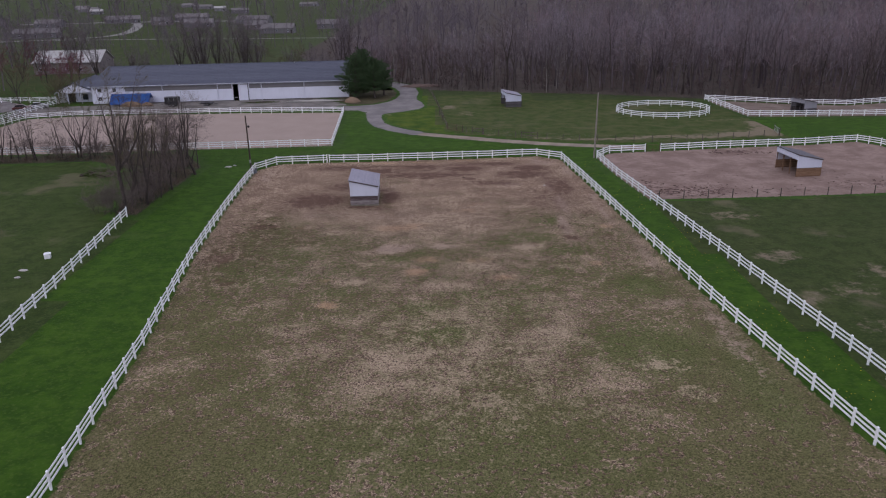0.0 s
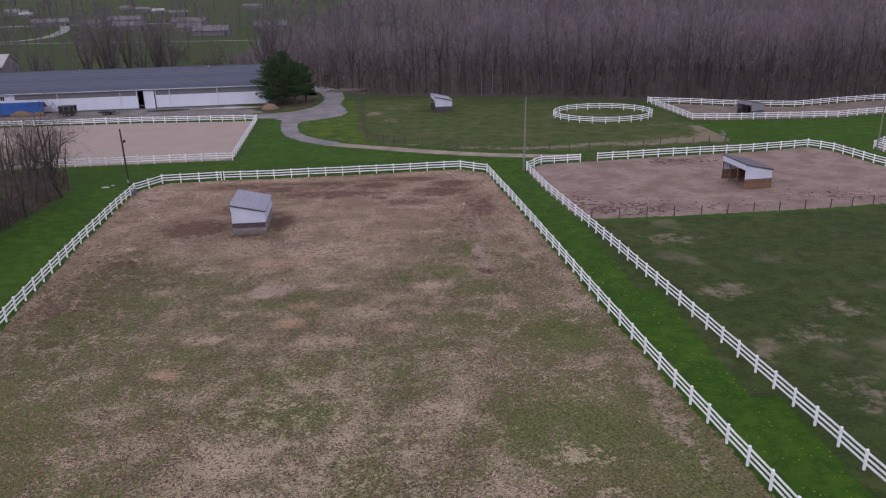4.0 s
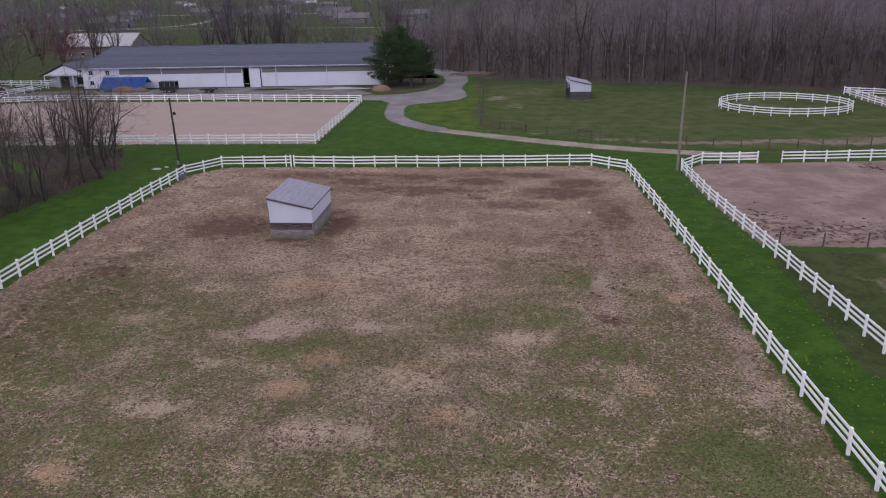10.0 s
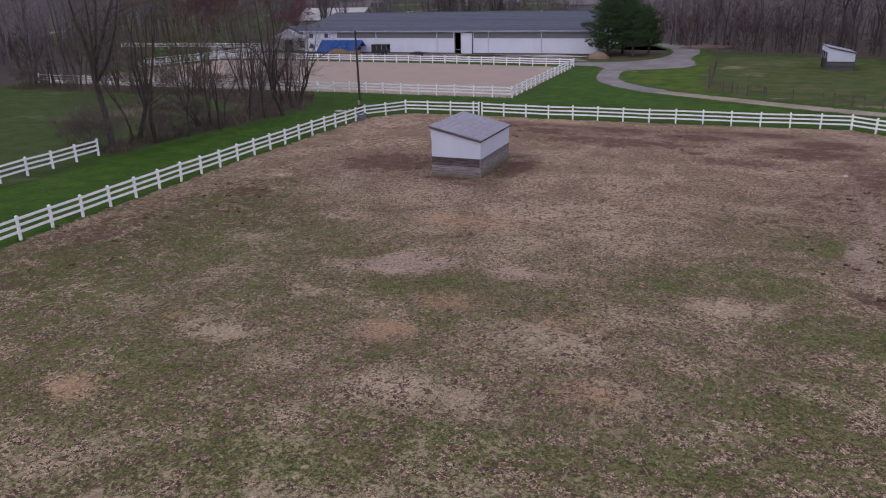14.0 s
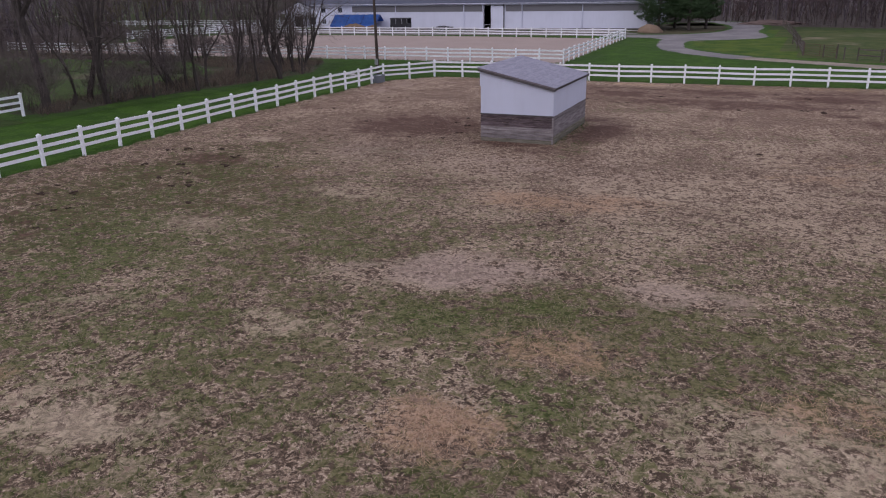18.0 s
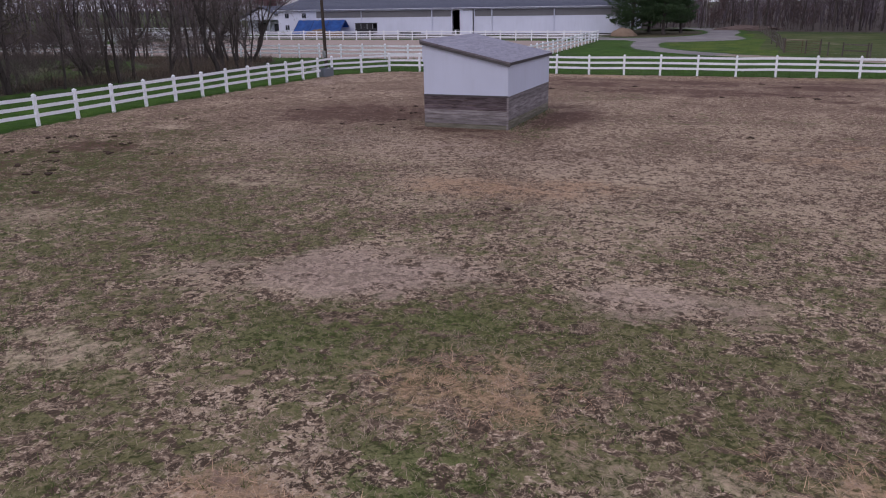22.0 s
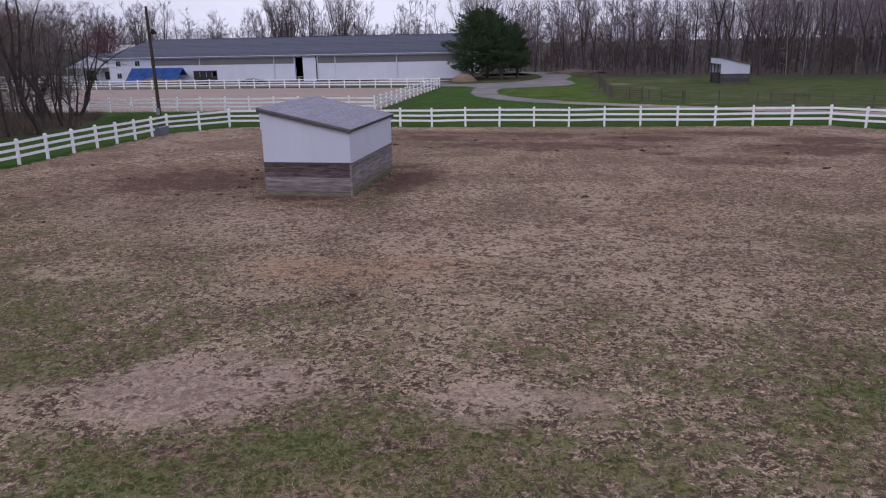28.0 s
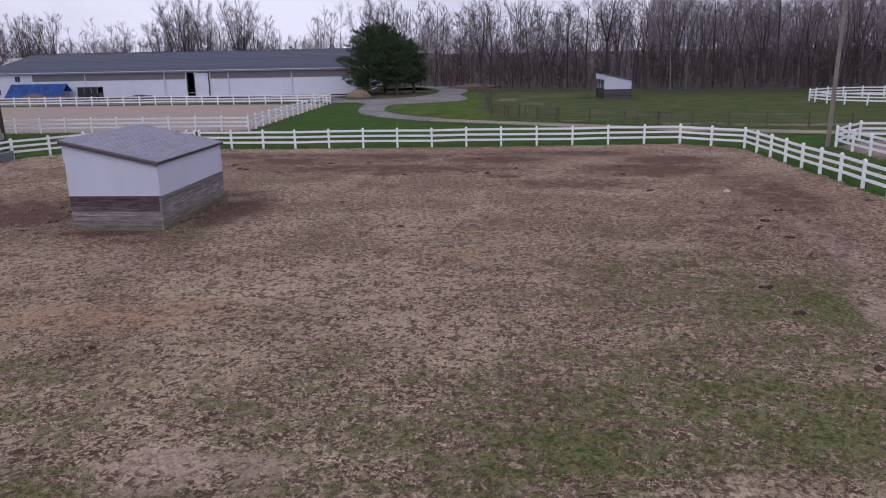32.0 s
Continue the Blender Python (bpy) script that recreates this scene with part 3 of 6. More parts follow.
ribbon("road_2", [(-4.5, 152.9), (-2.0, 151.5), (6, 147.3), (13.5, 143.6), (23, 139.9), (37, 136.2)], [2.6, 2.9, 3.0, 3.0, 2.8, 3.0], 0.026, bare_material("track_dirt", (0.22, 0.18, 0.145), (0.34, 0.285, 0.23), 0.95), "narrow worn dirt track running to the corral gate")
ribbon("yard", [(-106, 189), (-90, 191), (-60, 194.0), (-36, 195.5), (-23, 192)], [14, 15, 18, 19, 11], 0.017, bare_material("yard_gravel", (0.13, 0.122, 0.112), (0.235, 0.215, 0.195), 0.7, 0.75), "grey gravel yard between the arena and the long barn")
sheet("west_woodland_ground", [(-200, 60), (-110, 84), (-104, 128), (-105, 152), (-114, 174), (-148, 204), (-200, 210)], 0.018, LITTER, 5.0, "brown leaf litter under the west woods")
sheet("woodland_ground", [(-30, 232), (-16, 229), (-4, 217), (18.7, 209.5), (40, 204), (62, 194.5), (83, 183.5), (95, 180), (106, 183.5), (124, 186), (260, 170), (900, 260), (900, 1400), (-60, 1400), (-60, 330), (-34, 250)], 0.02, LITTER, 12.0, "brown leaf litter of the bare woods")


# ---- fences ----
def vinyl_material():
    m, nt, b = material("white_vinyl", 0.45, 0, 0.4)
    v = where(nt)
    dirt = between(nt, grain(nt, v, 0.5, 4.0, 0.7), 0.5, 0.8)
    c = blend(nt, calc(nt, "MULTIPLY", dirt, 0.35), (0.83, 0.845, 0.865), (0.64, 0.645, 0.61))
    plug(nt, b.inputs["Base Color"], c)
    return m


def weathered_wood(name, low, high, along=(1, 1, 12)):
    m, nt, b = material(name, 0.9, 0, 0.2)
    v = stretched(nt, where(nt), *[14.0 / k for k in along])
    g = grain(nt, v, 1.0, 4.0, 0.65)
    c = blend(nt, between(nt, g, 0.3, 0.7), low, high)
    tone = blend(nt, calc(nt, "MULTIPLY", by_piece(nt), 0.45), c, tuple(0.5 * k for k in low))
    plug(nt, b.inputs["Base Color"], tone)
    relief(nt, b, g, 0.008)
    return m


VINYL = vinyl_material()
POST_WOOD = weathered_wood("weathered_post_wood", (0.080, 0.067, 0.058), (0.17, 0.145, 0.125))

bm = box_bm(-0.072, -0.072, -0.15, 0.072, 0.072, 1.42, 0.006)
lid = bmesh.ops.create_cone(bm, cap_ends=True, segments=4, radius1=0.122, radius2=0.012, depth=0.07, matrix=Matrix.Translation((0, 0, 1.475)) @ pose(0, 0, 0, 0, 0, 45))
box_bm(-0.086, -0.086, 1.41, 0.086, 0.086, 1.442, 0.004, bm)
VINYL_POST = bpy.data.meshes.new("post")
bm.to_mesh(VINYL_POST)
bm.free()
VINYL_POST.materials.append(VINYL)
bm = box_bm(0, -0.021, -0.077, 1, 0.021, 0.077)
VINYL_RAIL = bpy.data.meshes.new("rail")
bm.to_mesh(VINYL_RAIL)
bm.free()
VINYL_RAIL.materials.append(VINYL)
bm = tube_bm([(0, 0, -0.2), (0.01, 0, 0.6), (0, 0, 1.3)], [0.075, 0.07, 0.065], 7)
ROUND_POST = bpy.data.meshes.new("post")
bm.to_mesh(ROUND_POST)
bm.free()
ROUND_POST.materials.append(POST_WOOD)
bm = tube_bm([(0, 0, 0), (1, 0, 0)], [0.006, 0.006], 4)
WIRE_METAL, _, wb = material("fence_wire", 0.5, 0.8)
wb.inputs["Base Color"].default_value = (0.18, 0.17, 0.16, 1)
WIRE = bpy.data.meshes.new("wire")
bm.to_mesh(WIRE)
bm.free()
WIRE.materials.append(WIRE_METAL)
rng = random.Random(4)


def posts_along(line, gap):
    """Even post places along a line, one at each corner."""
    out = []
    for (ax, ay), (bx, by) in zip(line, line[1:]):
        k = max(1, round(math.dist((ax, ay), (bx, by)) / gap))
        out += [(ax + (bx - ax) * i / k, ay + (by - ay) * i / k) for i in range(k)]
    return out + [line[-1]]


def rail_pose(a, b, z0, z1):
    d = Vector((b[0] - a[0], b[1] - a[1], z1 - z0))
    turn = d.to_track_quat("X", "Z").to_matrix().to_4x4()
    return Matrix.Translation((a[0], a[1], z0)) @ turn @ Matrix.Diagonal((d.length, 1, 1, 1))


def rail_fence(line, label, group, gap=2.44, post=VINYL_POST, rail=VINYL_RAIL, heights=(1.28, 0.90, 0.52), wobble=0.015, name="fence", closed=False):
    stand = posts_along(line, gap)
    ob = thing(name, label, "fence", group, pose(*stand[0], 0))
    base = Vector((*stand[0], 0))
    lift = [rng.uniform(-2, 1) * wobble + float(swell(*p)) for p in stand]
    if closed:
        lift[-1] = lift[0]
    for i, (x, y) in enumerate(stand if not closed else stand[:-1]):
        q = stand[min(i + 1, len(stand) - 1)] if i + 1 < len(stand) else stand[i - 1]
        yaw = math.degrees(math.atan2(q[1] - y, q[0] - x))
        part("post", post, None, ob, at=pose(x - base.x, y - base.y, lift[i], rng.gauss(0, 0.6), rng.gauss(0, 0.6), yaw))
    for i in range(len(stand) - 1):
        a, b = [(p[0] - base.x, p[1] - base.y) for p in (stand[i], stand[i + 1])]
        for h in heights:
            part("rail", rail, None, ob, at=rail_pose(a, b, h + lift[i] + rng.gauss(0, 0.004), h + lift[i + 1] + rng.gauss(0, 0.004)))
    return ob


WHITE = "white vinyl three-rail fence "
G1 = "white vinyl rail fences"
rail_fence(PADDOCK[1:8][::-1] + [(-24.0, 22)], WHITE + "along the west lane", G1)
rail_fence([(-28.4, 127.6), (-20.5, 128.5), (-19.9, 128.53)], WHITE + "at the paddock's corner", G1)
rail_fence([(-19.5, 128.55), (-12, 128.6), (3.5, 129.5), (16.6, 130.6)], WHITE + "along the back of the paddock", G1)
rail_fence(PADDOCK[11:18] + [(30.6, 22)], WHITE + "along the east lane", G1)
rail_fence(LANE_EAST[:6] + [(37.0, 20)], WHITE + "between the grass lane and the field", G1)
rail_fence(LANE_WEST[:3] + [(-37.5, 35)], WHITE + "along the far side of the west lane", G1)
rail_fence([CORRAL[0], CORRAL[1], CORRAL[2]], WHITE + "at the corral's corner", G1)
rail_fence(CORRAL[3:10] + [(84.2, 107.5)], WHITE + "along the back of the corral", G1)
rail_fence([ARENA[7], ARENA[0]], WHITE + "at the end of the riding arena", G1)
rail_fence([ARENA[0], ARENA[1], ARENA[2], ARENA[3]], WHITE + "along the near side of the riding arena", G1)
rail_fence([ARENA[7], ARENA[6], ARENA[5], ARENA[4], (-101, 160)], WHITE + "along the yard side of the riding arena", G1)
rail_fence([FAR_PEN[0], FAR_PEN[1], FAR_PEN[2], FAR_PEN[3], FAR_PEN[4]], WHITE + "along the front of the far pen", G1)
rail_fence(FAR_PEN[4:] + [FAR_PEN[0]], WHITE + "along the woods behind the far pen", G1)
rail_fence([(95.4, 139.6), (89.9, 138.1), (86.5, 135.2), (88.0, 121.2), (91, 108)], WHITE + "round a pen beside the corral", G1)
rail_fence([(97.6, 140), (128, 144)], WHITE + "round a pen beside the corral", G1)
rail_fence([(-106, 166), (-103, 176), (-101.9, 192), (-100.4, 207)], WHITE + "along the drive west of the barn", G1)
rail_fence([(-150, 203), (-126, 206), (-103, 206.5)], WHITE + "along the drive west of the barn", G1)
rx, ry, cx, cy = 10.4, 8.9, 50.8, 174.0
rail_fence([(cx + rx * math.cos(a), cy + ry * math.sin(a)) for a in [i * math.tau / 24 + 3.5 for i in range(25)]], "round training pen of white vinyl three-rail fencing", G1, gap=9, closed=True, name="round_pen")
G2 = "wooden post and wire fences"
WOOD_POSTS = "dark round-post and wire fence "
for line, label in (([(30.2, 102.2), (44, 102.4), (61, 103.3), (76, 105.0), (84.4, 106.3)], "between corral and field"), (GREEN[1:7], "along the track by the green pasture"),
                    ([GREEN[0], (-2.2, 205), (-0.9, 190), (0.2, 174), GREEN[1]], "between the drive and the green pasture"), ([GREEN[0], GREEN[10], GREEN[9], GREEN[8]], "along the woods behind the green pasture")):
    rail_fence(line, WOOD_POSTS + label, G2, 3.2, ROUND_POST, WIRE, (1.15, 0.85, 0.55, 0.28), 0.04)


# ---- building materials ----
def painted_panel(name, colour, stain, along=(1, 1, 8), amount=0.4):
    m, nt, b = material(name, 0.6, 0, 0.3)
    v = where(nt)
    runs = grain(nt, stretched(nt, v, 3.0 / along[0], 3.0 / along[1], 3.0 / along[2]), 1.0, 4.0, 0.6)
    wide = grain(nt, v, 2.5, 3.0)
    c = blend(nt, calc(nt, "MULTIPLY", between(nt, runs, 0.45, 0.8), amount), colour, stain)
    c = blend(nt, calc(nt, "MULTIPLY", between(nt, wide, 0.4, 0.7), 0.25), c, tuple(0.8 * k for k in colour))
    plug(nt, b.inputs["Base Color"], c)
    relief(nt, b, runs, 0.003)
    return m


def shingle_material(name, low, high):
    m, nt, b = material(name, 0.9, 0, 0.2)
    v = where(nt)
    wide, fine = grain(nt, v, 3.0, 4.0), grain(nt, v, 0.06, 3.0, 0.7)
    c = blend(nt, by_piece(nt), low, high)
    c = blend(nt, calc(nt, "MULTIPLY", between(nt, wide, 0.35, 0.7), 0.28), c, tuple(0.75 * k for k in low))
    dash = grain(nt, stretched(nt, v, 9.0, 1.6, 1.0), 1.0, 3.0, 0.7)
    c = blend(nt, calc(nt, "MULTIPLY", between(nt, dash, 0.46, 0.58), 0.42), c, tuple(0.62 * k for k in low))
    c = blend(nt, calc(nt, "MULTIPLY", between(nt, fine, 0.5, 0.8), 0.4), c, tuple(1.3 * k for k in high))
    plug(nt, b.inputs["Base Color"], c)
    relief(nt, b, fine, 0.01)
    return m


PANEL = painted_panel("white_siding", (0.56, 0.585, 0.69), (0.49, 0.51, 0.59))
BARN_WHITE = painted_panel("barn_white_steel", (0.68, 0.70, 0.80), (0.58, 0.60, 0.68))
BARN_GREY = painted_panel("grey_translucent_panel", (0.175, 0.172, 0.18), (0.14, 0.138, 0.145))
SKIRT = weathered_wood("grey_weathered_boards", (0.150, 0.128, 0.126), (0.345, 0.312, 0.308), (10, 10, 1))
BROWN_SKIRT = weathered_wood("brown_boards", (0.17, 0.10, 0.06), (0.26, 0.165, 0.105), (10, 10, 1))
DARK_SKIRT = weathered_wood("dark_boards", (0.075, 0.07, 0.075), (0.14, 0.13, 0.135), (10, 10, 1))
PALE_FASCIA = weathered_wood("greying_fascia", (0.14, 0.12, 0.125), (0.24, 0.215, 0.225), (10, 10, 1))
STAINED = weathered_wood("stained_upper_boards", (0.048, 0.034, 0.035), (0.18, 0.142, 0.150), (10, 10, 1))
MOSSY = weathered_wood("mossy_bottom_boards", (0.135, 0.125, 0.085), (0.30, 0.275, 0.225), (10, 10, 1))
FASCIA = weathered_wood("dark_fascia", (0.075, 0.068, 0.068), (0.13, 0.12, 0.12), (10, 10, 1))
SHINGLE = shingle_material("grey_shingles", (0.30, 0.292, 0.345), (0.345, 0.335, 0.395))
BARN_ROOF = shingle_material("slate_grey_roof", (0.085, 0.092, 0.125), (0.112, 0.120, 0.155))
INTERIOR, _, ib = material("dark_interior", 0.95)
ib.inputs["Base Color"].default_value = (0.03, 0.028, 0.026, 1)
BARK_POLE = weathered_wood("pole_wood", (0.060, 0.046, 0.036), (0.115, 0.092, 0.075))
PALE_POLE = weathered_wood("pale_pole_wood", (0.20, 0.175, 0.15), (0.30, 0.27, 0.24))
GALV, gnt, gb = material("galvanised_steel", 0.45, 0.85)
plug(gnt, gb.inputs["Base Color"], blend(gnt, grain(gnt, where(gnt), 0.15, 3.0), (0.33, 0.34, 0.35), (0.48, 0.49, 0.50)))


def run_in_shed(at, w, d, high, low, skirt_h, label, skirt_mat, panel_mat=None, fine=False, cover=None):
    """A run-in shed: open to the west under a mono-pitch roof that falls to the east."""
    panel_mat = panel_mat or PANEL
    ob = thing("run_in_shed", label, "shed", "run-in horse sheds", at)
    top = lambda x: high + (low - high) * (x + w / 2) / w
    t = 0.05
    # closed walls: south, north, east
    for y, s in ((-d / 2, 1), (d / 2 - t, 1)):
        part("wall_panel", prism_bm([(-w / 2, y, skirt_h), (w / 2, y, skirt_h), (w / 2, y, top(w / 2)), (-w / 2, y, top(-w / 2))], (0, t, 0)), panel_mat, ob)
    part("wall_panel", box_bm(w / 2 - t, -d / 2 + t + 0.003, skirt_h, w / 2, d / 2 - t - 0.003, low - 0.04), panel_mat, ob)
    # plank skirt
    rows = max(3, round(skirt_h / 0.19))
    ph = skirt_h / rows
    for r in range(rows):
        z0, z1, out = r * ph + 0.006, (r + 1) * ph - 0.006, rng.uniform(0.0, 0.012)
        board = skirt_mat if not fine else STAINED if r >= rows - 3 else MOSSY if r == 0 else skirt_mat
        for y, s in ((-d / 2, -1), (d / 2, 1)):
            y0, y1 = sorted((y + s * (0.004 + out), y - s * 0.035))
            part("plank", box_bm(-w / 2, y0, z0, w / 2, y1, z1, 0.004), board, ob)
        part("plank", box_bm(w / 2 - 0.035, -d / 2 + 0.04, z0, w / 2 + 0.004 + out, d / 2 - 0.04, z1, 0.004), MOSSY if fine and r < 2 else skirt_mat, ob)
    part("trim", box_bm(-w / 2 - 0.01, -d / 2 - 0.03, skirt_h - 0.035, w / 2 + 0.03, -d / 2 - 0.018, skirt_h + 0.035), FASCIA, ob)
    part("corner_board", box_bm(w / 2 - 0.05, -d / 2 - 0.03, 0, w / 2 + 0.03, -d / 2 - 0.016, skirt_h - 0.036), skirt_mat, ob)
    # posts of the open side
    for y in (-d / 2 + 0.12, -d / 6, d / 6, d / 2 - 0.12):
        part("post", box_bm(-w / 2 + 0.02, y - 0.06, 0, -w / 2 + 0.14, y + 0.06, high - 0.1, 0.006), skirt_mat, ob)
    part("header", box_bm(-w / 2 - 0.05, -d / 2 + 0.003, high - 0.75, -w / 2 - 0.002, d / 2 - 0.003, high - 0.02), panel_mat, ob)
    # roof deck, fascia, shingle courses
    o = 0.11
    slope = (low - high) / w
    roof = part("roof", prism_bm([(-w / 2 - o, -d / 2 - o, top(-w / 2 - o) + 0.02), (w / 2 + o, -d / 2 - o, top(w / 2 + o) + 0.02), (w / 2 + o, -d / 2 - o, top(w / 2 + o) + 0.14), (-w / 2 - o, -d / 2 - o, top(-w / 2 - o) + 0.14)], (0, d + 2 * o, 0)), FASCIA, ob)
    # The dark board left below the pale cap paints in its under-shadow.
    for y in (-d / 2 - o - 0.03, d / 2 + o + 0.004):
        part("fascia", prism_bm([(-w / 2 - o, y, top(-w / 2 - o) - 0.03), (w / 2 + o, y, top(w / 2 + o) - 0.03), (w / 2 + o, y, top(w / 2 + o) + 0.15), (-w / 2 - o, y, top(-w / 2 - o) + 0.15)], (0, 0.026, 0)), FASCIA, ob)
        part("fascia_cap", prism_bm([(-w / 2 - o, y - 0.012, top(-w / 2 - o) + 0.08), (w / 2 + o, y - 0.012, top(w / 2 + o) + 0.08), (w / 2 + o, y - 0.012, top(w / 2 + o) + 0.149), (-w / 2 - o, y - 0.012, top(-w / 2 - o) + 0.149)], (0, 0.05, 0)), PALE_FASCIA, ob)
    n = 34 if fine else 14
    run = (w + 2 * o) / n
    for k in range(n):
        x0, x1 = w / 2 + o - (k + 1) * run - 0.03, w / 2 + o - k * run + 0.02
        z0, z1 = top(x0) + 0.150, top(x1) + 0.157
        part("shingle_course", prism_bm([(x0, -d / 2 - o - 0.01, z0 - 0.008), (x1, -d / 2 - o - 0.01, z1 - 0.012), (x1, -d / 2 - o - 0.01, z1 + rng.uniform(0.006, 0.011)), (x0, -d / 2 - o - 0.01, z0)], (0, d + 2 * o + 0.02, 0)), cover or SHINGLE, roof)
    return ob


run_in_shed(pose(-11.1, 104.95, 0, 0, 0, 2), 3.85, 6.9, 3.58, 2.72, 1.42, "white run-in horse shed with grey plank skirt and shingle roof", SKIRT, fine=True)
run_in_shed(pose(56.0, 116.6, 0, 0, 0, 5), 3.95, 6.3, 3.4, 2.55, 1.35, "white run-in horse shed with brown plank skirt, open side", BROWN_SKIRT, cover=shingle_material("dark_grey_shingles", (0.12, 0.118, 0.135), (0.17, 0.165, 0.185)))
run_in_shed(pose(17.25, 187.4, 0, 0, 0, 6), 3.85, 6.2, 3.45, 2.6, 1.35, "white run-in horse shed with dark skirt by the woods", DARK_SKIRT)
run_in_shed(pose(81.2, 170.0, 0, 0, 0, 20), 3.5, 4.0, 3.1, 2.4, 1.2, "grey weathered run-in horse shed in the far pen", DARK_SKIRT, painted_panel("grey_steel", (0.26, 0.26, 0.29), (0.18, 0.18, 0.20)))

# ---- the long barn ----
BD, EAVE, RIDGE = 35.0, 4.75, 7.85
barn = thing("long_barn", "long white steel barn with slate-grey gable roof and dark doorway", "barn", at=pose(-58.0, 202.6, 0, 0, 0, 4.5))
X0, X1 = -33.0, 33.5
DOOR0, DOOR1, DOORZ = 3.25, 4.45, 4.2


def wall_slab(name, x0, x1, z0, z1, mat, y=0.0, parent=None, label=""):
    return part(name, box_bm(x0, y, z0, x1, y + 0.16, z1), mat, parent or barn, label)


wall_slab("wall", X0, DOOR0, 0, EAVE, BARN_WHITE)
wall_slab("wall", DOOR1, X1, 0, EAVE, BARN_WHITE)
wall_slab("wall", DOOR0, DOOR1, DOORZ, EAVE, BARN_WHITE)
part("back_wall", box_bm(X0, BD - 0.16, 0, X1, BD, EAVE), BARN_WHITE, barn)
for x, s in ((X0, 1), (X1 - 0.16, 1)):
    part("gable_wall", prism_bm([(x, 0.17, 0), (x, BD - 0.17, 0), (x, BD - 0.17, EAVE), (x, BD / 2, RIDGE - 0.1), (x, 0.17, EAVE)], (0.16, 0, 0)), BARN_WHITE, barn)
part("floor", box_bm(X0 + 0.2, 0.2, 0.02, X1 - 0.2, BD - 0.2, 0.06), DIRT, barn)
for y0, y1, z0, z1 in ((-0.7, BD / 2, EAVE - 0.12, RIDGE), (BD + 0.7, BD / 2, EAVE - 0.12, RIDGE)):
    side = part("roof", prism_bm([(X0 - 0.6, y0, z0), (X0 - 0.6, y1, z1), (X0 - 0.6, y1, z1 + 0.14), (X0 - 0.6, y0, z0 + 0.14)], (X1 - X0 + 1.2, 0, 0)), BARN_ROOF, barn)
    for k in range(1, 14):
        u0, u1 = (k - 1) / 13, k / 13
        ya, yb, za, zb = y0 + (y1 - y0) * u0, y0 + (y1 - y0) * u1, z0 + (z1 - z0) * u0, z0 + (z1 - z0) * u1
        part("roof_course", prism_bm([(X0 - 0.61, ya, za + 0.165), (X0 - 0.61, yb, zb + 0.145), (X0 - 0.61, yb, zb + 0.12), (X0 - 0.61, ya, za + 0.13)], (X1 - X0 + 1.22, 0, 0)), BARN_ROOF, side)
part("ridge_cap", box_bm(X0 - 0.65, BD / 2 - 0.25, RIDGE + 0.13, X1 + 0.65, BD / 2 + 0.25, RIDGE + 0.2, 0.02), BARN_ROOF, barn)
part("gutter", box_bm(X0 - 0.6, -0.80, EAVE - 0.13, X1 + 0.6, -0.7, EAVE - 0.03, 0.02), BARN_WHITE, barn, "white gutter")
part("soffit", box_bm(X0 - 0.5, -0.68, EAVE - 0.2, X1 + 0.5, -0.02, EAVE - 0.15), BARN_WHITE, barn)
# grey light band under the eave, in bays
bays = [(-24.5, -15.1), (-14.9, -0.9), (-0.7, 2.9), (5.2, 7.1), (7.45, 10.5), (10.7, 21.7), (21.9, 33.1)]
for a, b in bays:
    part("light_panel", box_bm(a, -0.05, 3.2, b, -0.004, 4.36), BARN_GREY, barn, "grey translucent wall panel")
part("trim", box_bm(X0, -0.07, 4.38, DOOR0 - 0.1, -0.004, 4.52), BARN_WHITE, barn)
part("trim", box_bm(DOOR1 + 0.1, -0.07, 4.38, X1, -0.004, 4.52), BARN_WHITE, barn)
for x in (-15.0, -0.8, 10.6, 21.8, 33.2, -26.0):
    part("downpipe", tube_bm([(x, -0.72, EAVE - 0.1), (x, -0.12, EAVE - 0.6), (x, -0.12, 0.1)], [0.06, 0.06, 0.06], 8), BARN_WHITE, barn)
for k in range(67):
    x = X0 + 0.5 + k
    if not DOOR0 - 0.1 < x < DOOR1 + 0.1:
        part("wall_rib", box_bm(x - 0.02, -0.009, 0.25, x + 0.02, -0.003, 3.17), BARN_WHITE, barn)
part("base_board", box_bm(X0, -0.05, 0, DOOR0, -0.003, 0.22), FASCIA, barn)
part("base_board", box_bm(DOOR1, -0.05, 0, X1, -0.003, 0.22), FASCIA, barn)
for x in (DOOR0 - 0.1, DOOR1 + 0.02):
    part("door_jamb", box_bm(x, -0.06, 0, x + 0.08, 0.2, DOORZ), INTERIOR, barn)
part("door_header", box_bm(DOOR0 - 0.1, -0.06, DOORZ, DOOR1 + 0.1, -0.003, DOORZ + 0.12), INTERIOR, barn)
slide = part("sliding_door", box_bm(DOOR1 + 0.25, -0.14, 0.08, DOOR1 + 2.6, -0.08, DOORZ), BARN_WHITE, barn)
part("door_edge", box_bm(DOOR1 + 2.6, -0.16, 0.05, DOOR1 + 2.76, -0.06, EAVE - 0.3), INTERIOR, slide, "dark door edge post")
part("door_track", box_bm(DOOR0 - 0.2, -0.2, DOORZ + 0.13, DOOR1 + 2.6, -0.12, DOORZ + 0.22), GALV, barn)
part("door_gate", box_bm(DOOR0 + 0.1, 0.3, 0.75, DOOR1 - 0.1, 0.34, 0.9), GALV, barn)
GLASS, _, glb = material("dark_window_glass", 0.08, 0, 0.6)
glb.inputs["Base Color"].default_value = (0.03, 0.035, 0.045, 1)
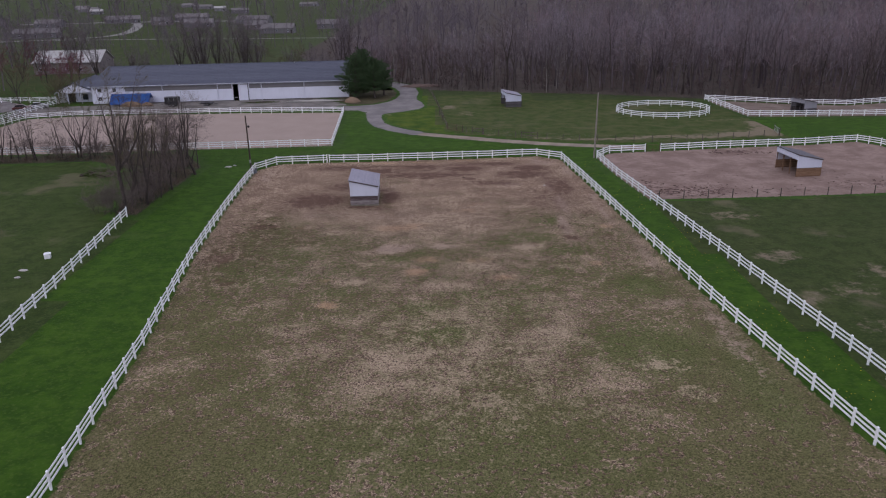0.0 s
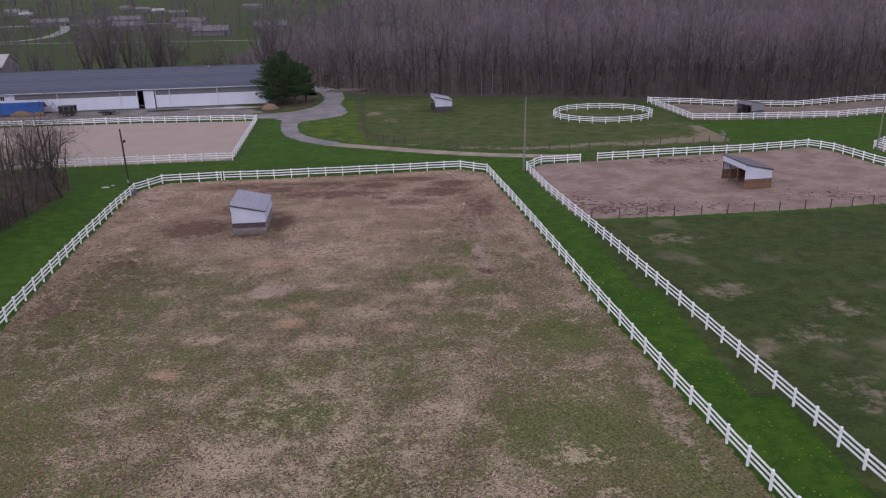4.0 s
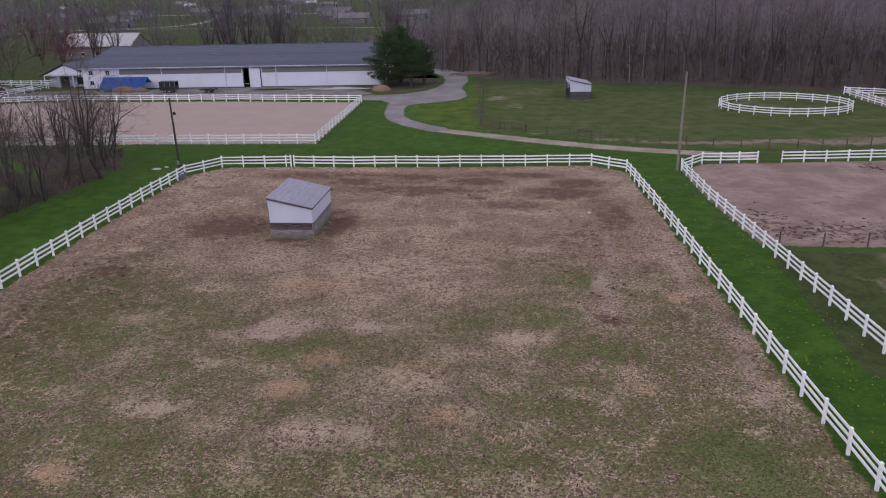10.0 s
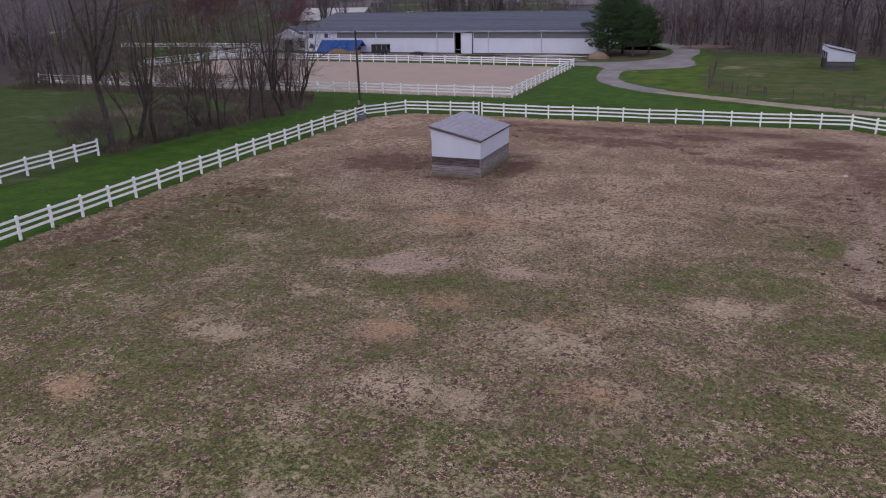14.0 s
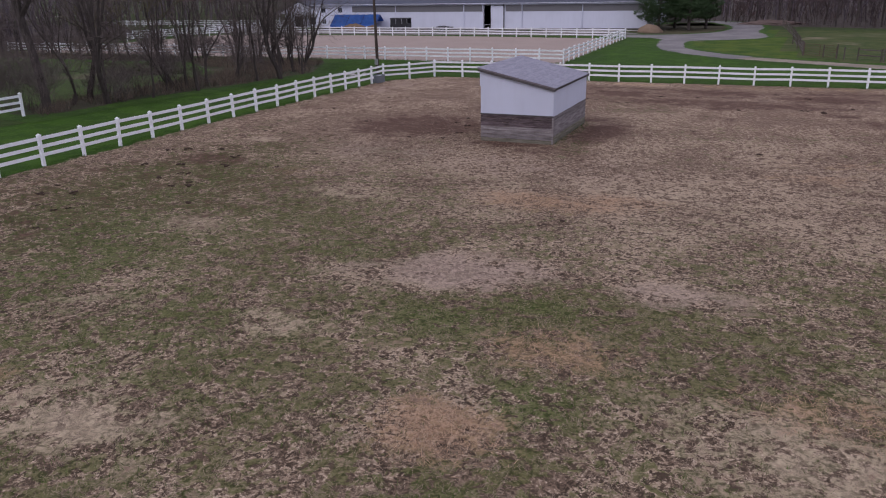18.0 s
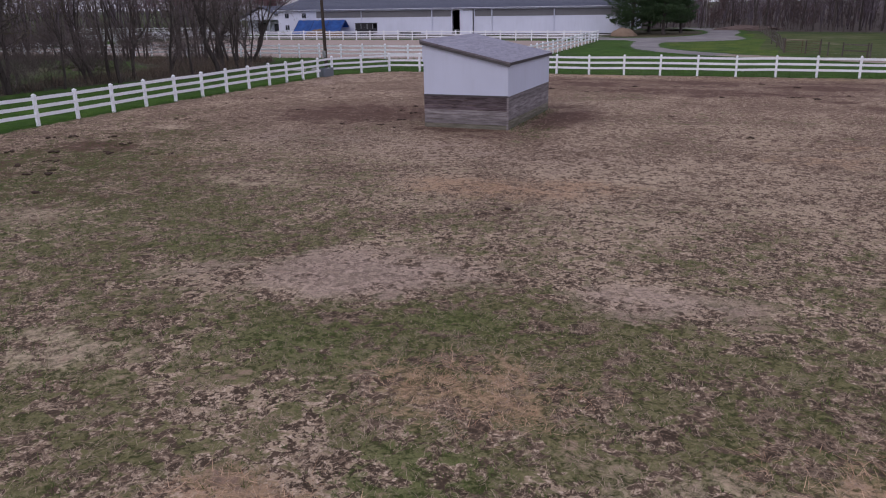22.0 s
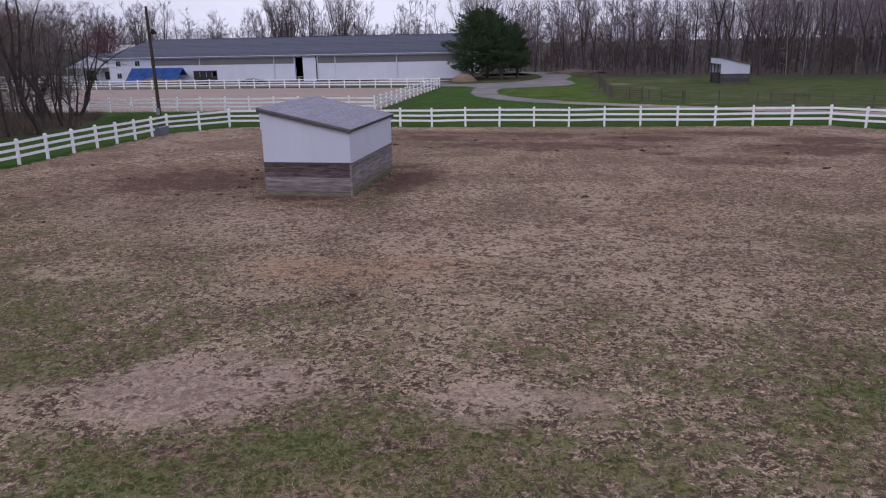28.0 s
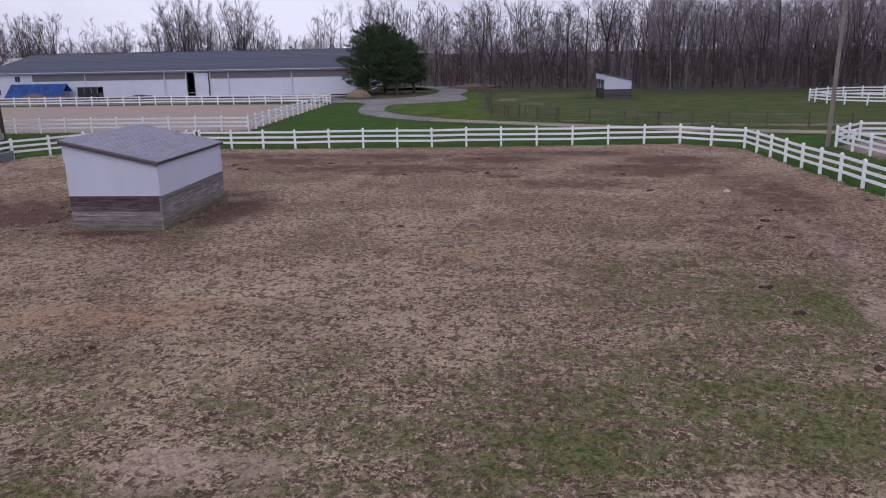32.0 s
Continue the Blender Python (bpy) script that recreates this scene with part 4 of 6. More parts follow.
for x, z in ((-31.0, 3.1), (-27.2, 3.1), (-31.0, 0.9)):
    win = part("window", box_bm(x - 0.55, -0.06, z, x + 0.55, -0.003, z + 1.1, 0.01), BARN_WHITE, barn)
    for dx in (-0.23, 0.23):
        part("pane", box_bm(x + dx - 0.2, -0.075, z + 0.1, x + dx + 0.2, -0.062, z + 1.0), GLASS, win)
for x in (-14.0, 18.0):
    vent = part("roof_vent", tube_bm([(x, BD / 2 - 0.9, RIDGE - 0.2), (x, BD / 2 - 0.9, RIDGE + 0.5)], [0.16, 0.16], 10), GALV, barn)
    part("vent_cap", tube_bm([(x, BD / 2 - 0.9, RIDGE + 0.42), (x, BD / 2 - 0.9, RIDGE + 0.62)], [0.3, 0.12], 10), INTERIOR, vent)
# annex at the west end, gable to the front, with an open porch
annex = part("annex", prism_bm([(-44, 6, 0), (-33.2, 6, 0), (-33.2, 6, 3.1), (-38.4, 6, 5.3), (-44, 6, 3.1)], (0, 14, 0)), BARN_WHITE, barn, "white gabled annex with an open porch")
for x0, x1, z0, z1 in ((-44.6, -38.4, 2.85, 5.42), (-32.9, -38.4, 3.0, 5.42)):
    part("roof_slope", prism_bm([(x0, 2.4, z0), (x1, 2.4, z1), (x1, 2.4, z1 + 0.14), (x0, 2.4, z0 + 0.14)], (0, 18, 0)), BARN_ROOF, annex)
part("porch_gable", prism_bm([(-43.6, 2.7, 2.9), (-33.3, 2.7, 2.9), (-38.4, 2.7, 5.15)], (0, 0.1, 0)), BARN_WHITE, annex)
for x in (-43.4, -40.2, -36.8, -33.5):
    part("porch_post", box_bm(x - 0.09, 2.7, 0, x + 0.09, 2.88, 2.9, 0.01), BARN_WHITE, annex)
part("porch_door", box_bm(-41.5, 5.9, 0.02, -39.5, 5.99, 2.3), INTERIOR, annex)
part("porch_door", box_bm(-37.6, 5.9, 0.6, -36.2, 5.99, 2.1), GLASS, annex)

# ---- utility poles ----
def utility_pole(at, height, r, mat, label, lamp_z=None, arm=False):
    ob = thing("utility_pole", label, "pole", "utility poles", at)
    part("shaft", tube_bm([(0, 0, -0.3), (0, 0, height * 0.5), (0, 0, height)], [r, r * 0.85, r * 0.65], 12), mat, ob)
    if lamp_z:
        part("bracket", tube_bm([(0, 0, lamp_z), (0.2, 0, lamp_z + 0.12), (0.36, 0, lamp_z + 0.1)], [0.045, 0.045, 0.045], 8), GALV, ob)
        part("lamp_head", tube_bm([(0.30, 0, lamp_z + 0.2), (0.33, 0, lamp_z + 0.02), (0.38, 0, lamp_z - 0.14)], [0.10, 0.2, 0.14], 12), INTERIOR, ob, "dark yard lamp head")
        part("meter_box", box_bm(-0.12, -r - 0.12, 1.4, 0.12, -r + 0.02, 1.9, 0.02), GALV, ob)
    if arm:
        part("insulator", tube_bm([(0, 0, height), (0, 0, height + 0.18)], [0.05, 0.03], 8), INTERIOR, ob)
    return ob


utility_pole(pose(-31.8, 123.4, 0, 0.5, -0.6, 0), 9.2, 0.145, BARK_POLE, "dark wooden utility pole with a yard lamp by the fence corner", lamp_z=7.4)
utility_pole(pose(26.25, 128.6, 0, 0, 0.8, 0), 11.2, 0.16, PALE_POLE, "pale weathered wooden pole beside the corral corner", arm=True)
utility_pole(pose(86.6, 134.4, 0), 9.2, 0.15, PALE_POLE, "pale weathered wooden pole between two pens", lamp_z=8.6)


# ---- trees ----
def bark_material(name, low, high):
    m, nt, b = material(name, 0.95, 0, 0.1)
    v = stretched(nt, where(nt), 6, 6, 1.2)
    g = grain(nt, v, 1.0, 4.0, 0.65)
    c = blend(nt, between(nt, g, 0.3, 0.7), low, high)
    c = blend(nt, calc(nt, "MULTIPLY", by_piece(nt), 0.5), c, tuple(0.55 * k for k in low))
    plug(nt, b.inputs["Base Color"], c)
    relief(nt, b, g, 0.02)
    return m


def twig_material(name, low, high):
    m, nt, b = material(name, 0.95, 0, 0.05)
    g = nt.nodes.new("ShaderNodeNewGeometry").outputs["Random Per Island"]
    c = blend(nt, g, low, high)
    c = blend(nt, calc(nt, "MULTIPLY", by_piece(nt), 0.4), c, (0.09, 0.06, 0.055))
    plug(nt, b.inputs["Base Color"], c)
    return m


def wood_mass_material(name, dark, grey, red, tan):
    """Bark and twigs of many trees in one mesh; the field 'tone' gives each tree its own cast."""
    m, nt, b = material(name, 0.95, 0, 0.05)
    tone = field(nt, "tone")
    c = blend(nt, between(nt, tone, 0.0, 0.35), dark, grey)
    c = blend(nt, between(nt, tone, 0.45, 0.7), c, red)
    c = blend(nt, between(nt, tone, 0.75, 1.0), c, tan)
    isle = nt.nodes.new("ShaderNodeNewGeometry").outputs["Random Per Island"]
    c = blend(nt, calc(nt, "MULTIPLY", isle, 0.6), c, tuple(0.45 * k for k in dark))
    plug(nt, b.inputs["Base Color"], c)
    return m


BARK = bark_material("grey_brown_bark", (0.058, 0.047, 0.044), (0.120, 0.100, 0.094))
DARK_BARK = bark_material("dark_wet_bark", (0.056, 0.046, 0.042), (0.112, 0.094, 0.085))
# Crown tones lightened to grey-purple, painting some haze onto the woods.
WOOD_MASS = wood_mass_material("leafless_woods", (0.075, 0.060, 0.064), (0.310, 0.272, 0.305), (0.300, 0.222, 0.238), (0.330, 0.285, 0.262))
UNDER_MASS = wood_mass_material("leafless_undergrowth", (0.074, 0.056, 0.053), (0.124, 0.099, 0.097), (0.142, 0.096, 0.090), (0.162, 0.131, 0.105))
# Distant woods: air haze is put into these paler purple-grey bark and twig colours.
HAZE_MASS = wood_mass_material("hazed_leafless_woods", (0.135, 0.115, 0.130), (0.200, 0.175, 0.200), (0.190, 0.150, 0.165), (0.185, 0.170, 0.140))
# Twigs of the wood edge and barn trees, their colour paled for haze.
TWIGS = twig_material("bare_twigs", (0.115, 0.097, 0.105), (0.250, 0.218, 0.235))
DARK_TWIGS = twig_material("dark_bare_twigs", (0.105, 0.086, 0.080), (0.215, 0.180, 0.166))
RED_TWIGS = twig_material("budding_red_twigs", (0.125, 0.055, 0.064), (0.195, 0.095, 0.108))
BUD_TWIGS = twig_material("yellow_green_buds", (0.105, 0.098, 0.058), (0.165, 0.152, 0.092))


class Shape:
    """Collects tubes and slivers for one mesh."""

    def __init__(self):
        self.v, self.f = [], []

    def tube(self, pts, radii, sides):
        first = len(self.v)
        for i, p in enumerate(pts):
            d = (pts[min(i + 1, len(pts) - 1)] - pts[max(i - 1, 0)]).normalized()
            u = d.orthogonal().normalized()
            w = d.cross(u)
            for k in range(sides):
                a = k * math.tau / sides
                q = p + radii[i] * (math.cos(a) * u + math.sin(a) * w)
                self.v.append((q.x, q.y, q.z))
        for i in range(len(pts) - 1):
            for k in range(sides):
                a, b = first + i * sides + k, first + i * sides + (k + 1) % sides
                self.f.append((a, b, b + sides, a + sides))

    def sliver(self, a, b, w, rnd):
        d = b - a
        s = d.cross(Vector((rnd.gauss(0, 1), rnd.gauss(0, 1), rnd.gauss(0, 1)))).normalized() * w
        n = len(self.v)
        self.v += [tuple(a - s), tuple(a + s), tuple(b)]
        self.f.append((n, n + 1, n + 2))

    def ribbon(self, a, b, wa, wb, rnd):
        s = (b - a).cross(Vector((rnd.gauss(0, 1), rnd.gauss(0, 1), rnd.gauss(0, 1)))).normalized()
        n = len(self.v)
        self.v += [tuple(a - s * wa), tuple(a + s * wa), tuple(b + s * wb), tuple(b - s * wb)]
        self.f.append((n, n + 1, n + 2, n + 3))

    def mesh(self, name, mat):
        return mesh_of(name, self.v, self.f, mat)


def bend(start, way, length, steps, curl, rnd, lift=0.0):
    pts, p, d = [start], start, way.normalized()
    for _ in range(steps):
        d = (d + Vector((rnd.gauss(0, curl), rnd.gauss(0, curl), rnd.gauss(0, curl) + lift))).normalized()
        p = p + d * (length / steps)
        pts.append(p)
    return pts


def fork(d, angle, rnd, up):
    side = d.cross(Vector((rnd.gauss(0, 1), rnd.gauss(0, 1), rnd.gauss(0, 1)))).normalized()
    return (d + side * math.tan(angle) + Vector((0, 0, up))).normalized()


def grow(rnd, height, clear=0.25, leaders=4, levels=5, angle=24, r0=0.18, up=0.08, twigs=2, twig=0.9, thin=0.008, stems=1, tubes=2, sides=5, ratio=0.78, curl=0.10):
    """A bare tree that forks again and again: returns its wood (trunk and limbs) and its crown (branches and twigs)."""
    wood, crown = Shape(), Shape()
    angle = radians(angle)

    def branch(p, d, length, r, level):
        if level < tubes:
            pts = bend(p, d, length, 3, curl, rnd, up * 0.4)
            wood.tube(pts, [r, r * 0.86, r * 0.76, r * 0.66], max(3, sides - level))
            q, e = pts[-1], (pts[-1] - pts[-2]).normalized()
        else:
            q = p + d * length
            crown.ribbon(p, q, max(r, thin), max(r * 0.66, thin * 0.8), rnd)
            e = d
        if level > 1:
            m = p.lerp(q, rnd.uniform(0.3, 0.8))
            crown.sliver(m, m + fork(d, angle * 1.5, rnd, up) * twig * rnd.uniform(0.5, 1.1), thin * 0.9, rnd)
        if level == levels:
            for _ in range(twigs):
                crown.sliver(q, q + fork(e, angle * rnd.uniform(0.3, 1.2), rnd, up) * twig * rnd.uniform(0.5, 1.2), thin * 0.9, rnd)
            return
        ways = [(0.45, 0.92), (1.15, 0.75)] + ([(1.2, 0.6)] if rnd.random() < 0.2 else [])
        for turn, share in ways:
            branch(q, fork(e, angle * turn * rnd.uniform(0.7, 1.25), rnd, up), length * ratio * rnd.uniform(0.8, 1.2), r * share * 0.72, level + 1)

    for s in range(stems):
        spread = 0.05 if stems == 1 else 0.16
        base = Vector((0, 0, -0.15)) if stems == 1 else Vector((rnd.gauss(0, 0.35), rnd.gauss(0, 0.35), -0.15))
        h = height * (1 if s == 0 else rnd.uniform(0.6, 0.95))
        rr = r0 * (1 if stems == 1 else 0.7)
        trunk = bend(base, Vector((rnd.gauss(0, spread), rnd.gauss(0, spread), 1)), h * clear + 0.15, 3, curl * 0.5, rnd, 0.03)
        wood.tube(trunk, [rr * 1.25, rr, rr * 0.92, rr * 0.85], sides + 1)
        span = h * (1 - clear) * (1 - ratio) / (1 - ratio ** (levels + 1)) * 1.06
        top = (trunk[-1] - trunk[-2]).normalized()
        count = max(2, leaders if stems == 1 else leaders - 1)
        branch(trunk[-1], fork(top, angle * 0.15, rnd, up), span * 1.1, rr * 0.75, 0)
        for k in range(count - 1):
            q = trunk[-1].lerp(trunk[-2], rnd.uniform(0, 0.9))
            branch(q, fork(top, angle * rnd.uniform(0.8, 1.5), rnd, up), span * rnd.uniform(0.75, 1.1), rr * rnd.uniform(0.4, 0.62), 0)
    return wood, crown


def bole(rnd, height, r0, first=0.3, limbs=20, subs=6, twigs=4, reach=0.24, rise=48, fork_at=0.0, leaders=1, splay=12, thin=0.011, twig=0.9, sides=6, stout=True, curl=0.05, upright=0.05):
    """A tall bare tree: a tapering stem, often forked, with rising limbs, branches and fine twigs."""
    wood, crown = Shape(), Shape()
    axes = []
    if leaders > 1:
        low = bend(Vector((0, 0, -0.15)), Vector((rnd.gauss(0, 0.03), rnd.gauss(0, 0.03), 1)), height * fork_at, 4, curl, rnd, 0.05)
        wood.tube(low, [r0 * 1.2, r0, r0 * 0.94, r0 * 0.9, r0 * 0.86], sides)
        for k in range(leaders):
            a = math.tau * (k + rnd.uniform(-0.3, 0.3)) / leaders
            t = math.tan(radians(splay * rnd.uniform(0.5, 1.3)))
            start = low[-1].lerp(low[-2], rnd.uniform(0, 0.7))
            axes.append((bend(start, Vector((math.cos(a) * t, math.sin(a) * t, 1)), height * (1 - fork_at) * rnd.uniform(0.82, 1.02), 8, curl, rnd, upright), r0 * rnd.uniform(0.5, 0.7), fork_at))
    else:
        axes.append((bend(Vector((0, 0, -0.15)), Vector((rnd.gauss(0, 0.03), rnd.gauss(0, 0.03), 1)), height, 10, curl, rnd, 0.05), r0, 0.0))
    for axis, r, low_u in axes:
        n = len(axis) - 1
        wood.tube(axis, [max(r * (1 - i / n) ** 0.85, thin) for i in range(n + 1)], max(4, sides - 1))
        begin = max(0.0, (first - low_u) / (1 - low_u))
        for k in range(max(4, limbs // len(axes))):
            u = begin + (1 - begin) * min(0.985, (k + rnd.random()) / max(4, limbs // len(axes)))
            i = min(int(u * n), n - 1)
            p = axis[i].lerp(axis[i + 1], u * n - i)
            v = (u - begin) / (1 - begin)
            length = height * reach * (0.35 + 0.65 * math.sin(math.pi * (0.2 + 0.75 * v))) * rnd.uniform(0.6, 1.15)
            a, e = rnd.uniform(0, math.tau), radians(rise + 16 * v + rnd.gauss(0, 11))
            limb = bend(p, Vector((math.cos(a) * math.cos(e), math.sin(a) * math.cos(e), math.sin(e))), length, 4, curl * 2.6, rnd, 0.035)
            rr = max(r * (1 - u) * 0.42, thin * 1.6)
            if stout:
                wood.tube(limb, [rr, rr * 0.8, rr * 0.6, rr * 0.42, thin * 0.8], 3)
            else:
                for q0, q1 in zip(limb, limb[1:]):
                    crown.ribbon(q0, q1, max(rr * 0.7, thin), max(rr * 0.5, thin * 0.8), rnd)
            for j in range(subs):
                w = 0.2 + 0.8 * (j + rnd.random()) / subs
                ii = min(int(w * 4), 3)
                q = limb[ii].lerp(limb[ii + 1], w * 4 - ii)
                d = fork((limb[ii + 1] - limb[ii]).normalized(), radians(rnd.uniform(22, 48)), rnd, 0.18)
                reach2 = (0.5 * length * (1.1 - 0.6 * w) + 0.35) * rnd.uniform(0.7, 1.2)
                mid = q + d * reach2 * 0.55
                tip = mid + (d + Vector((rnd.gauss(0, 0.15), rnd.gauss(0, 0.15), 0.14))).normalized() * reach2 * 0.45
                crown.ribbon(q, mid, thin, thin * 0.75, rnd)
                crown.ribbon(mid, tip, thin * 0.75, thin * 0.45, rnd)
                for x in range(twigs):
                    o = q.lerp(mid, rnd.random()) if x % 2 else mid.lerp(tip, rnd.random())
                    crown.sliver(o, o + fork(d, radians(rnd.uniform(18, 50)), rnd, 0.15) * twig * rnd.uniform(0.5, 1.15), thin * 0.7, rnd)
    return wood, crown


def tree_thing(name, wood, crown, at, label, category, group):
    ob = thing(name, label, category, group, at)
    part("trunk", wood, None, ob)
    part("crown", crown, None, ob)
    return ob


rnd = random.Random(11)
EDGE = []
for k in range(12):
    w, c = bole(rnd, 20 * rnd.uniform(0.85, 1.12), rnd.uniform(0.17, 0.30), rnd.uniform(0.25, 0.42), 30, 8, 7, rnd.uniform(0.24, 0.32), rnd.uniform(28, 42), fork_at=rnd.uniform(0.25, 0.45), leaders=(1, 2, 1, 3, 2, 1, 2, 3, 2, 2, 4, 3)[k], splay=15, thin=0.014, twig=1.0)
    EDGE.append((w.mesh("trunk", BARK if k % 3 else DARK_BARK), c.mesh("crown", TWIGS if k % 3 else DARK_TWIGS)))
ROW = []
for k in range(7):
    w, c = bole(rnd, 9.2 * rnd.uniform(0.85, 1.15), rnd.uniform(0.10, 0.16), 0.22, 16, 6, 5, 0.27, 34, fork_at=rnd.uniform(0.04, 0.35), leaders=(1, 2, 3, 1, 2, 4, 2)[k], splay=9, thin=0.009, twig=0.7, curl=0.09)
    ROW.append((w.mesh("trunk", DARK_BARK), c.mesh("crown", DARK_TWIGS)))
NEAR = []
for k in range(7):
    w, c = bole(rnd, 13.0 * rnd.uniform(0.8, 1.15), rnd.uniform(0.14, 0.22), 0.16, 28, 7, 6, 0.30, 22, fork_at=rnd.uniform(0.05, 0.3), leaders=(1, 2, 3, 2, 4, 3, 2)[k], splay=18, thin=0.009, twig=0.8, curl=0.13)
    NEAR.append((w.mesh("trunk", DARK_BARK), c.mesh("crown", DARK_TWIGS)))
BUSH = []
for k in range(4):
    w, c = grow(rnd, 3.6 * rnd.uniform(0.7, 1.3), 0.06, 3, 4, 26, 0.03, up=0.05, twig=0.55, thin=0.006, twigs=4, stems=7, tubes=1, curl=0.14)
    BUSH.append((w.mesh("trunk", DARK_BARK), c.mesh("crown", DARK_TWIGS)))


def place(kind, x, y, size, name, label, category, group):
    w, c = kind[rnd.randrange(len(kind))]
    ob = tree_thing(name, w, c, pose(x, y, float(swell(x, y)), rnd.gauss(0, 1.5), rnd.gauss(0, 1.5), rnd.uniform(0, 360)), label, category, group)
    ob.scale = (size, size, size * rnd.uniform(0.9, 1.1))
    return ob


# the thicket west of the lane
w, c = bole(rnd, 19.5, 0.27, 0.40, 54, 8, 8, 0.18, 38, fork_at=0.38, leaders=5, splay=20, thin=0.010, twig=0.9, curl=0.06, sides=8)
lane_tree = tree_thing("thicket_tree", w.mesh("trunk", BARK), c.mesh("crown", twig_material("budding_tips", (0.095, 0.082, 0.058), (0.185, 0.170, 0.105))), pose(-43.4, 99.6, 0.38, 0, 14, 0), "tall bare tree with budding tips beside the lane fence", "tree", "thicket trees")
for x, y, s, k in ((-48.6, 136.6, 0.8, 3), (-47.2, 134.2, 0.75, 5), (-50.4, 135.4, 0.85, 2), (-46.0, 131.6, 0.8, 6)):
    leaning = tree_thing("thicket_tree", *NEAR[k], pose(x, y, 0, 0, 9, 0), "dark bare tree leaning out of the thicket", "tree", "thicket trees")
    leaning.scale = (s, s, s)
for x, y, s in ((-43.4, 101.6, 1.0), (-44.6, 104.0, 1.1)):
    place([NEAR[1], NEAR[5]], x, y, s, "thicket_tree", "bare many-stemmed tree at the end of the lane fence", "tree", "thicket trees")
for x0, y0, x1, y1, count, spread in ((-43.0, 102, -42.6, 127, 13, 1.4), (-43, 128, -52, 135.5, 10, 1.5), (-52, 135.5, -98, 134.5, 34, 1.2)):
    for k in range(count):
        u = (k + 0.5) / count
        place(ROW if y0 > 130 or k % 2 else NEAR, x0 + (x1 - x0) * u + rnd.gauss(0, spread), y0 + (y1 - y0) * u + rnd.gauss(0, spread * 0.7), rnd.uniform(0.7, 1.1), "thicket_tree", "dark bare deciduous tree in the thicket", "tree", "thicket trees")
for k in range(46):
    if k < 20:
        x, y = rnd.gauss(-43.0, 1.5), 98 + 29 * rnd.random() ** 1.4
    else:
        x, y = rnd.uniform(-98, -51), rnd.gauss(134.5, 1.2)
    place(BUSH, x, y, rnd.uniform(0.6, 1.2), "thicket_shrub", "dark bare shrub in the thicket", "shrub", "thicket shrubs")
# edge of the woods
edge_line = [(-28, 236), (-14, 232), (-4, 222), (8, 214), (19, 212), (40, 207), (62, 198), (84, 186.5), (96, 183), (108, 186.5), (125, 190), (170, 192), (230, 200)]
for i, (x, y) in enumerate(posts_along(edge_line, 3.3)):
    place(EDGE, x + rnd.gauss(0, 1.3), y + abs(rnd.gauss(1, 2.6)), rnd.uniform(0.66, 1.1) * (0.8 if x < 14 else 1), "woodland_tree", "tall bare tree at the edge of the woods", "tree", "woodland edge trees")
# tall trees behind the barn
FAN = []
for k in range(5):
    w, c = bole(rnd, 17.5 * rnd.uniform(0.92, 1.08), 0.26, 0.26, 72, 8, 8, 0.17, 46, fork_at=(0.10, 0.06, 0.16, 0.05, 0.12)[k], leaders=(6, 7, 5, 8, 6)[k], splay=17, thin=0.017, twig=0.8, curl=0.025, upright=0.004)
    FAN.append((w.mesh("trunk", DARK_BARK), c.mesh("crown", TWIGS)))
for x0, x1, count, low_, high_ in ((-86, -56, 9, 0.95, 1.15), (-33, -26, 3, 1.0, 1.1), (-138, -110, 6, 0.8, 1.1), (-104, -92, 3, 0.5, 0.7), (-50, -37, 4, 0.45, 0.6)):
    for i in range(count):
        place(FAN, x0 + (x1 - x0) * (i + 0.5) / count + rnd.gauss(0, 0.9), 249 + rnd.uniform(-4, 9), rnd.uniform(low_, high_), "barn_tree", "tall bare fan-shaped tree behind the long barn", "tree", "trees behind the barn")

# the woods behind: one mass of stems and twigs
def solid(wood, crown):
    nv = len(wood.v)
    faces = wood.f + [tuple(i + nv for i in g) for g in crown.f]
    return np.array(wood.v + crown.v), np.array([f for f in faces if len(f) == 4]), np.array([f for f in faces if len(f) == 3]), nv


stock = [solid(*bole(rnd, 19 * rnd.uniform(0.85, 1.12), rnd.uniform(0.16, 0.26), rnd.uniform(0.12, 0.34), 15, 4, 5, 0.30, 34, fork_at=rnd.uniform(0.2, 0.45), leaders=rnd.choice((1, 2, 2, 3)), splay=15, thin=0.029, twig=1.6, sides=4, stout=False)) for k in range(12)]
far_stock = [solid(*bole(rnd, 17, 0.2, rnd.uniform(0.15, 0.3), 10, 4, 3, 0.29, 36, fork_at=rnd.uniform(0.1, 0.4), leaders=rnd.choice((1, 2, 3)), splay=15, thin=0.055, twig=1.9, sides=3, stout=False)) for k in range(8)]
brush = [solid(*bole(rnd, 9 * rnd.uniform(0.85, 1.12), 0.07, 0.05, 11, 4, 4, 0.29, 32, fork_at=0.05, leaders=rnd.choice((2, 3, 4)), splay=16, thin=0.042, twig=1.25, sides=4, stout=False, curl=0.10)) for k in range(8)]


